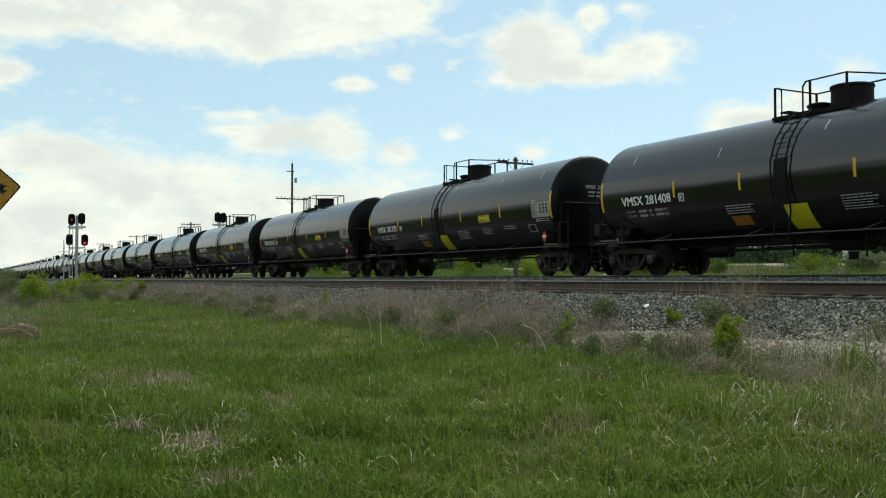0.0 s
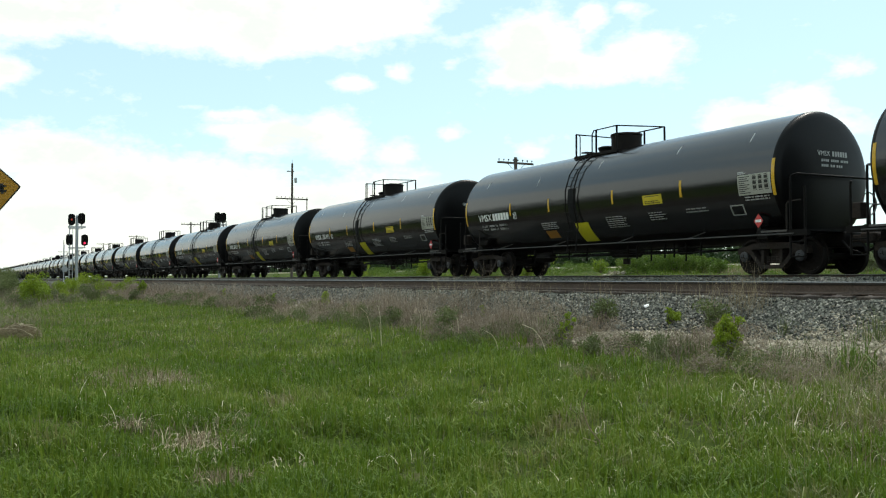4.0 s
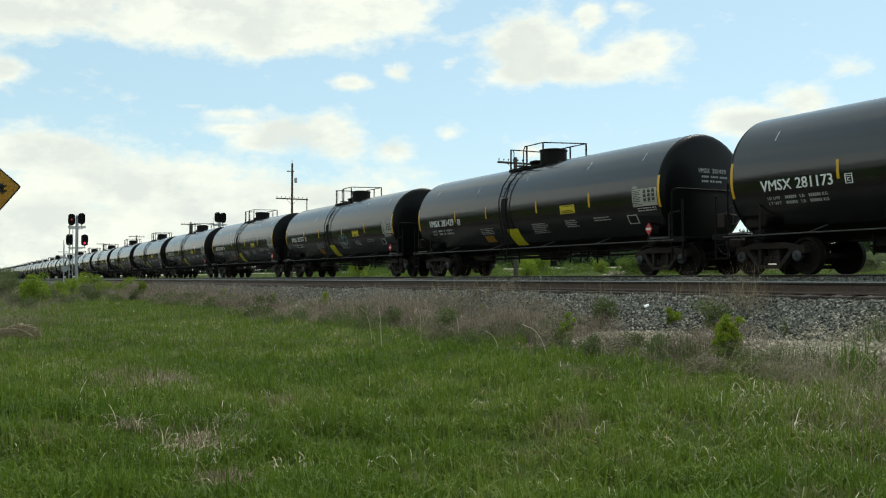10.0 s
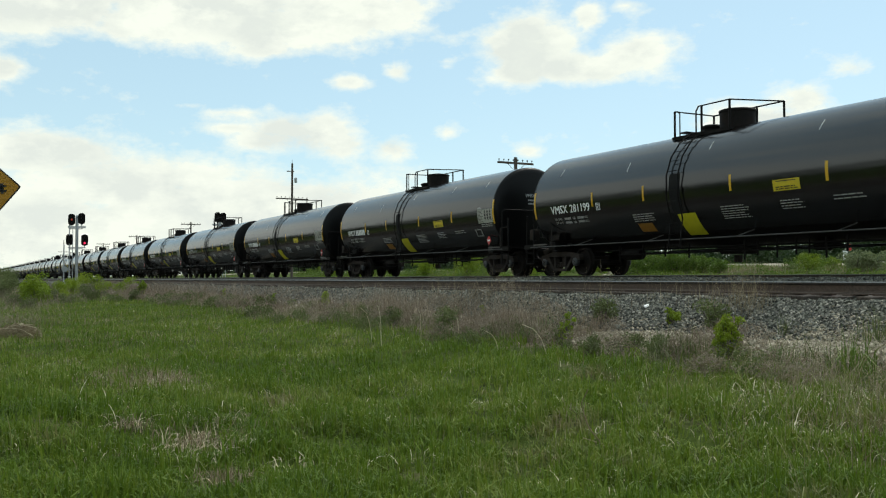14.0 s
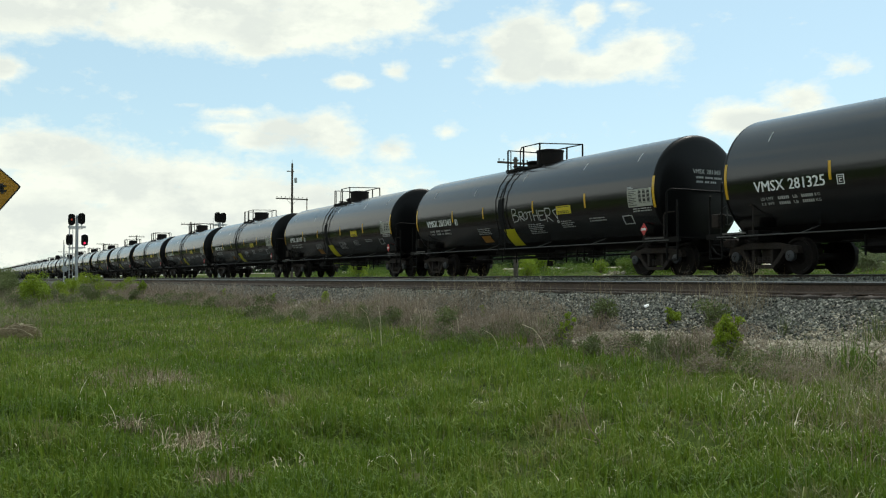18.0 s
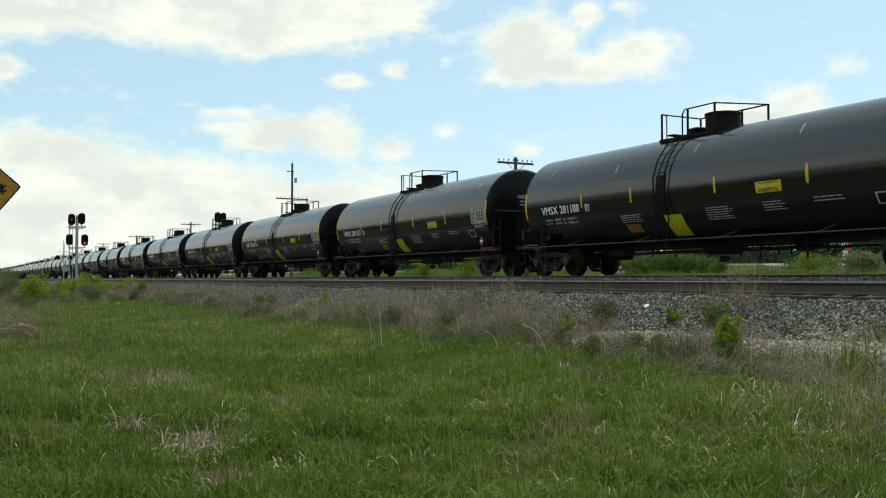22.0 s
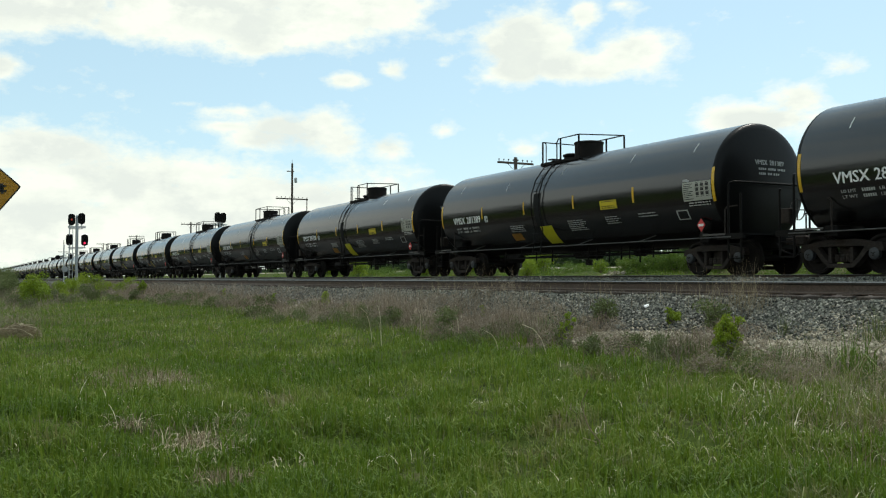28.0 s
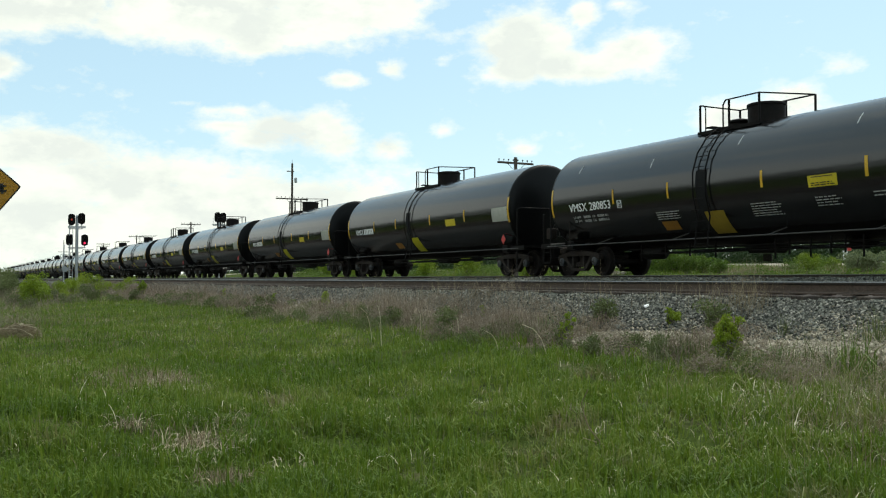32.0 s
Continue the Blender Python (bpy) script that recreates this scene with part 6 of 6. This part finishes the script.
# ---- loose stones ----
def stones(name, xy, size, material, seed, zfun):
    g = np.random.default_rng(seed)
    n = len(xy)
    octa = np.array([(1, 0, 0), (-1, 0, 0), (0, 1, 0), (0, -1, 0), (0, 0, 1), (0, 0, -1.0)])
    tri = np.array([(0, 2, 4), (2, 1, 4), (1, 3, 4), (3, 0, 4), (2, 0, 5), (1, 2, 5), (3, 1, 5), (0, 3, 5)])
    s = size * g.uniform(0.5, 1.6, n)[:, None, None] * g.uniform(0.6, 1.3, (n, 1, 3)) * np.array([1.15, 1.0, 0.8]) * (octa[None] + g.normal(0, 0.22, (n, 6, 3)))
    a, b = g.uniform(0, 6.28, n), g.uniform(-0.8, 0.8, n)
    ca, sa, cb, sb = np.cos(a)[:, None], np.sin(a)[:, None], np.cos(b)[:, None], np.sin(b)[:, None]
    x, y, z = s[..., 0] * cb - s[..., 2] * sb, s[..., 1], s[..., 0] * sb + s[..., 2] * cb
    v = np.stack([x * ca - y * sa, x * sa + y * ca, z], -1)
    v += np.stack([xy[:, 0], xy[:, 1], zfun(xy[:, 0], xy[:, 1]) + size * 0.25], -1)[:, None]
    loops = (np.arange(n) * 6)[:, None, None] + tri[None]
    return piece(name, raw_mesh(name, v.reshape(-1, 3), loops.ravel(), np.full(n * 8, 3), material))


tagged(stones("ballast_stones", np.concatenate((strip(36000, -26, -4, -8.85, -7.95, 90), strip(17000, -75, -26, -8.9, -7.95, 91), strip(8000, -26, -4, -9.3, -8.8, 99), strip(16000, -34, -4, -5.2, -0.9, 92), strip(8000, -34, -4, -7.9, -5.3, 93))), 0.024, "stone", 94, ballast_z),
       "loose angular grey ballast stones", "stones", kind="stuff")
tagged(stones("gravel", np.concatenate((strip(7000, -30, -4, -10.4, -8.95, 95), tufts([(-11.2, -10.1, 0.38, 4200), (-10.4, -9.9, 0.5, 2500), (-16.3, -9.45, 0.45, 3600), (-15.0, -9.5, 0.4, 1800), (-8.2, -9.4, 0.5, 3600), (-6.8, -9.6, 0.5, 4200), (-5.5, -9.5, 0.5, 2600), (-20.5, -9.5, 0.6, 1800)], 98), strip(6000, -75, -30, -9.9, -8.85, 96))), 0.022, "sandstone", 97, verge_z),
       "tan gravel washed out at the ballast foot", "gravel", kind="stuff")


def litter(x, y):
    """A scrap of crumpled white plastic."""
    g = random.Random(3)
    bm = bmesh.new()
    bmesh.ops.create_icosphere(bm, subdivisions=2, radius=1.0)
    for v in bm.verts:
        v.co = Vector((v.co.x * 0.05, v.co.y * 0.085, v.co.z * 0.022)) * g.uniform(0.7, 1.2)
    ob = tagged(part("litter", bm, "white"), "scrap of crumpled white plastic on the ballast", "litter")
    ob.matrix_basis = pose(x, y, float(ballast_z(x, y)) + 0.035, 12, 18, 20)


litter(-12.59, -8.53)
rubble = tufts([(-49.3, 19.6, 0.30, 46), (-48.6, 19.9, 0.30, 30)], 144)
tagged(stones("rubble", rubble, 0.16, "sandstone", 145, land_z), "heap of pale rubble on the bank", "rubble", kind="stuff")

# ---- telegraph poles, signals, sign ----
def pole(x, height, arm, arm_half, box_on=False):
    p = thing("telegraph_pole", "weathered wooden telegraph pole with insulators on a crossarm" if not box_on else "tall wooden pole with crossarm and a small transformer", "telegraph pole", "telegraph poles behind the train")
    z0 = float(land_z(x, 10.3))
    p.matrix_basis = pose(x, 10.3, z0)
    part("shaft", rod((0, 0, -0.3), (0, 0, height - z0), 0.15, 10, 0.10), "wood", p)
    a = part("crossarm", box(-0.05, 0.05, -arm_half, arm_half, arm - z0 - 0.06, arm - z0 + 0.06, 0.01), "wood", p)
    for i in range(8):
        y = -arm_half + 0.1 + (2 * arm_half - 0.2) * i / 7
        part("insulator", lathe([(0.0, 0.012), (0.07, 0.012), (0.08, 0.035), (0.13, 0.045), (0.16, 0.03), (0.17, 0.005)], 8, "Z"), "wood", a, at=pose(0, y, arm - z0 + 0.06))
    for s in (-1, 1):
        part("brace", rod((0.07, 0.0, arm - z0 - 0.6), (0.07, s * 0.6, arm - z0 - 0.06), 0.015, 5), "wood", p)
    if box_on:
        part("transformer", moved(lathe([(-0.27, 0.05), (-0.25, 0.14), (0.2, 0.14), (0.24, 0.09), (0.28, 0.03)], 12, "Z"), Matrix.Translation((0.1, 0.34, 9.72 - z0))), "galv", p, "small grey transformer can")
        part("top_pin", rod((0, 0, height - z0), (0, 0, height - z0 + 0.35), 0.02, 6), "wood", p)
        part("upper_arm", box(-0.04, 0.04, -0.55, 0.2, 10.55 - z0, 10.64 - z0), "wood", p)
        part("arm_post", rod((0, arm_half - 0.1, arm - z0 - 1.2), (0, arm_half - 0.1, arm - z0 + 0.2), 0.05, 8), "wood", p)
    return p


for x, h, arm, half, b in ((-46.7, 7.15, 6.8, 1.25, False), (-88.3, 11.4, 7.85, 1.65, True), (-133.2, 8.0, 7.65, 1.4, False), (-178, 8.0, 7.7, 1.4, False), (-222, 8.0, 7.8, 1.4, False), (-310, 12.0, 8.3, 1.6, False)):
    pole(x, h, arm, half, b)


def signal_head(parent, y, z, lit, facing=1):
    """Dark oval backplate with hooded lenses; facing 1 looks up the line to the camera."""
    ring = [(0.30 * math.cos(a), (0.27 if math.sin(a) > 0 else -0.27) + 0.24 * math.sin(a) if abs(math.sin(a)) > 1e-6 else 0.0) for a in [i * math.pi / 10 for i in range(20)]]
    bm = bmesh.new()
    rows = [[bm.verts.new((x, yy, zz)) for yy, zz in ring] for x in (-0.03, 0.03)]
    for i in range(20):
        bm.faces.new((rows[0][i - 1], rows[0][i], rows[1][i], rows[1][i - 1]))
    bm.faces.new(rows[0][::-1]), bm.faces.new(rows[1])
    h = part("signal_head", bm, "black", parent, "dark oval signal head", at=pose(0.15 * facing, y, z))
    part("lamp_housing", box(-0.25 * facing - 0.12, -0.25 * facing + 0.22, -0.14, 0.14, -0.36, 0.36, 0.03), "black", h)
    for k, dz in enumerate((0.27, 0.0, -0.27)):
        on = lit is not None and lit[0] == k
        part("lens", moved(lathe([(0.03 * facing, 0.09), (0.05 * facing, 0.08), (0.06 * facing, 0.02)], 12, "X"), Matrix.Translation((0, 0, dz))), lit[1] if on else "lens", h)
        hood = bmesh.new()
        arc = [hood.verts.new((x * facing, 0.105 * math.cos(a), dz + 0.105 * math.sin(a))) for x in (0.03, 0.22) for a in [i * math.pi / 8 for i in range(-1, 10)]]
        for i in range(10):
            hood.faces.new((arc[i], arc[i + 1], arc[i + 12], arc[i + 11]))
        part("hood", hood, "black", h)


def signal_mast(x, y, top, ladder_side, heads, label):
    s = thing("railway_signal", label, "railway signal", "railway signals")
    z0 = float(verge_z(x, y))
    s.matrix_basis = pose(x, y, 0)
    part("mast", rod((0, 0, z0 - 0.2), (0, 0, top), 0.13, 12), "galv", s, "galvanised steel mast")
    part("foundation", box(-0.35, 0.35, -0.35, 0.35, z0 - 0.3, z0 + 0.25, 0.03), "galv", s)
    part("mast_cap", moved(lathe([(0, 0.12), (0.05, 0.13), (0.12, 0.03)], 10, "Z"), Matrix.Translation((0, 0, top))), "galv", s)
    ly = 0.48 * ladder_side
    lad = part("ladder", join(rod((0, ly - 0.14, z0), (0, ly - 0.14, top - 0.3), 0.045, 6), rod((0, ly + 0.14, z0), (0, ly + 0.14, top - 0.3), 0.03, 6)), "galv", s, "steel access ladder")
    for i in range(int((top - z0) / 0.45)):
        part("rung", rod((0, ly - 0.14, z0 + 0.3 + 0.45 * i), (0, ly + 0.14, z0 + 0.3 + 0.45 * i), 0.014, 5), "galv", lad)
    for z in sorted({round(h[1], 1) for h in heads}):
        part("bracket_arm", box(-0.04, 0.04, -0.75, 0.75, z - 0.75, z - 0.67), "galv", s)
        part("service_step", box(-0.55, -0.05, -0.5, 0.5, z - 0.82, z - 0.78), "galv", s)
        part("step_rail", pipe([(-0.55, -0.5, z - 0.8), (-0.55, -0.5, z - 0.1), (-0.55, 0.5, z - 0.1), (-0.55, 0.5, z - 0.8)], 0.018), "galv", s)
    for hy, hz, lit, facing in heads:
        part("head_post", rod((0, hy, hz - 0.7), (0, hy, hz + 0.1), 0.04, 6), "galv", s)
        signal_head(s, hy, hz, lit, facing)
    return s


signal_mast(-88.6, -9.65, 5.5, -1, [(-0.47, 5.2, (1, "lit_amber"), 1), (0.37, 5.3, None, 1), (-0.60, 3.40, None, -1), (0.64, 3.38, (2, "lit_red"), 1)], "grey two-level railway signal showing a red light")
signal_mast(-91.5, 3.9, 5.6, 1, [(-0.25, 6.0, None, 1), (0.30, 5.95, None, 1)], "grey railway signal mast standing behind the train")



def crossing_signal(x, y):
    """Flashing light mast at the road crossing, with a round sign plate seen from behind."""
    c = thing("crossing_signal", "grey crossing mast with two dark lamps and round plate", "crossing signal")
    z0 = float(verge_z(x, y))
    c.matrix_basis = pose(x, y, z0)
    part("mast", rod((0, 0, -0.2), (0, 0, 4.4), 0.06, 10), "galv", c)
    part("crossarm", rod((0, -0.7, 3.0), (0, 0.7, 3.0), 0.035, 8), "galv", c)
    for s in (-1, 1):
        lamp = part("lamp", moved(lathe([(-0.16, 0.06), (-0.12, 0.13), (0.0, 0.15), (0.02, 0.02)], 14, "X"), Matrix.Translation((0, s * 0.62, 3.0))), "black", c, "dark flashing lamp")
        part("backplate", moved(lathe([(0.0, 0.02), (0.0, 0.25), (0.02, 0.25), (0.02, 0.02)], 16, "X"), Matrix.Translation((0.03, s * 0.62, 3.0))), "black", lamp)
    part("sign_plate", moved(lathe([(0.0, 0.02), (0.0, 0.32), (0.012, 0.32), (0.012, 0.02)], 24, "X"), Matrix.Translation((0.07, 0.08, 1.75))), "galv", c, "round grey sign plate")
    return c


crossing_signal(-107.6, -8.9)

# small marker by the road
mk = thing("road_marker", "small white and red marker post by the gravel road", "marker post")
mk.matrix_basis = pose(-40.5, 31.5, float(land_z(-40.5, 31.5)))
part("post", rod((0, 0, -0.2), (0, 0, 1.45), 0.035, 8), "galv", mk)
part("white_board", box(-0.02, 0.02, -0.42, 0.05, 0.35, 0.95, 0.005), "white", mk)
part("red_board", box(0.03, 0.05, -0.05, 0.33, 0.95, 1.35, 0.005), "red", mk)

sign = thing("warning_sign", "yellow diamond road sign with dark border on a steel post", "road sign")
sign_at = Vector((-15.57, -18.77, 1.25))
face = Matrix.Translation(sign_at) @ (Vector((0.885, -0.43, -0.03)).to_track_quat("X", "Z").to_matrix().to_4x4()) @ pose(0, 0, 0, 4.2, 0, 0)
sign.matrix_basis = face


def diamond(half, x0, x1, corner=0.03):
    pts = []
    for k in range(4):
        a = k * math.pi / 2
        for d in (-0.03, 0.0, 0.03):
            r = half - (corner * 0.35 if d == 0 else 0.03)
            pts.append((r * math.cos(a) - d * math.sin(a), r * math.sin(a) + d * math.cos(a)))
    bm = bmesh.new()
    rows = [[bm.verts.new((x, y, z)) for y, z in pts] for x in (x0, x1)]
    for i in range(len(pts)):
        bm.faces.new((rows[0][i - 1], rows[0][i], rows[1][i], rows[1][i - 1]))
    bm.faces.new(rows[0][::-1]), bm.faces.new(rows[1])
    return bm


part("border", diamond(0.525, -0.002, 0.001), "signink", sign, "dark brown border")
part("panel", diamond(0.495, 0.001, 0.004), "sign", sign)
part("symbol", join(box(0.004, 0.007, -0.30, 0.26, -0.055, 0.03), box(0.004, 0.007, 0.21, 0.26, -0.09, 0.07), box(0.004, 0.007, 0.25, 0.30, -0.065, -0.035), box(0.004, 0.007, 0.25, 0.30, 0.01, 0.04)), "signink", sign, "black symbol")
post_low = float(land_z(sign_at.x, sign_at.y)) - sign_at.z
part("post", box(-0.05, -0.006, -0.035, 0.035, post_low - 0.2, 0.45), "galv", sign, at=pose(0, 0, 0, -4.2, 0, 0))


motions()
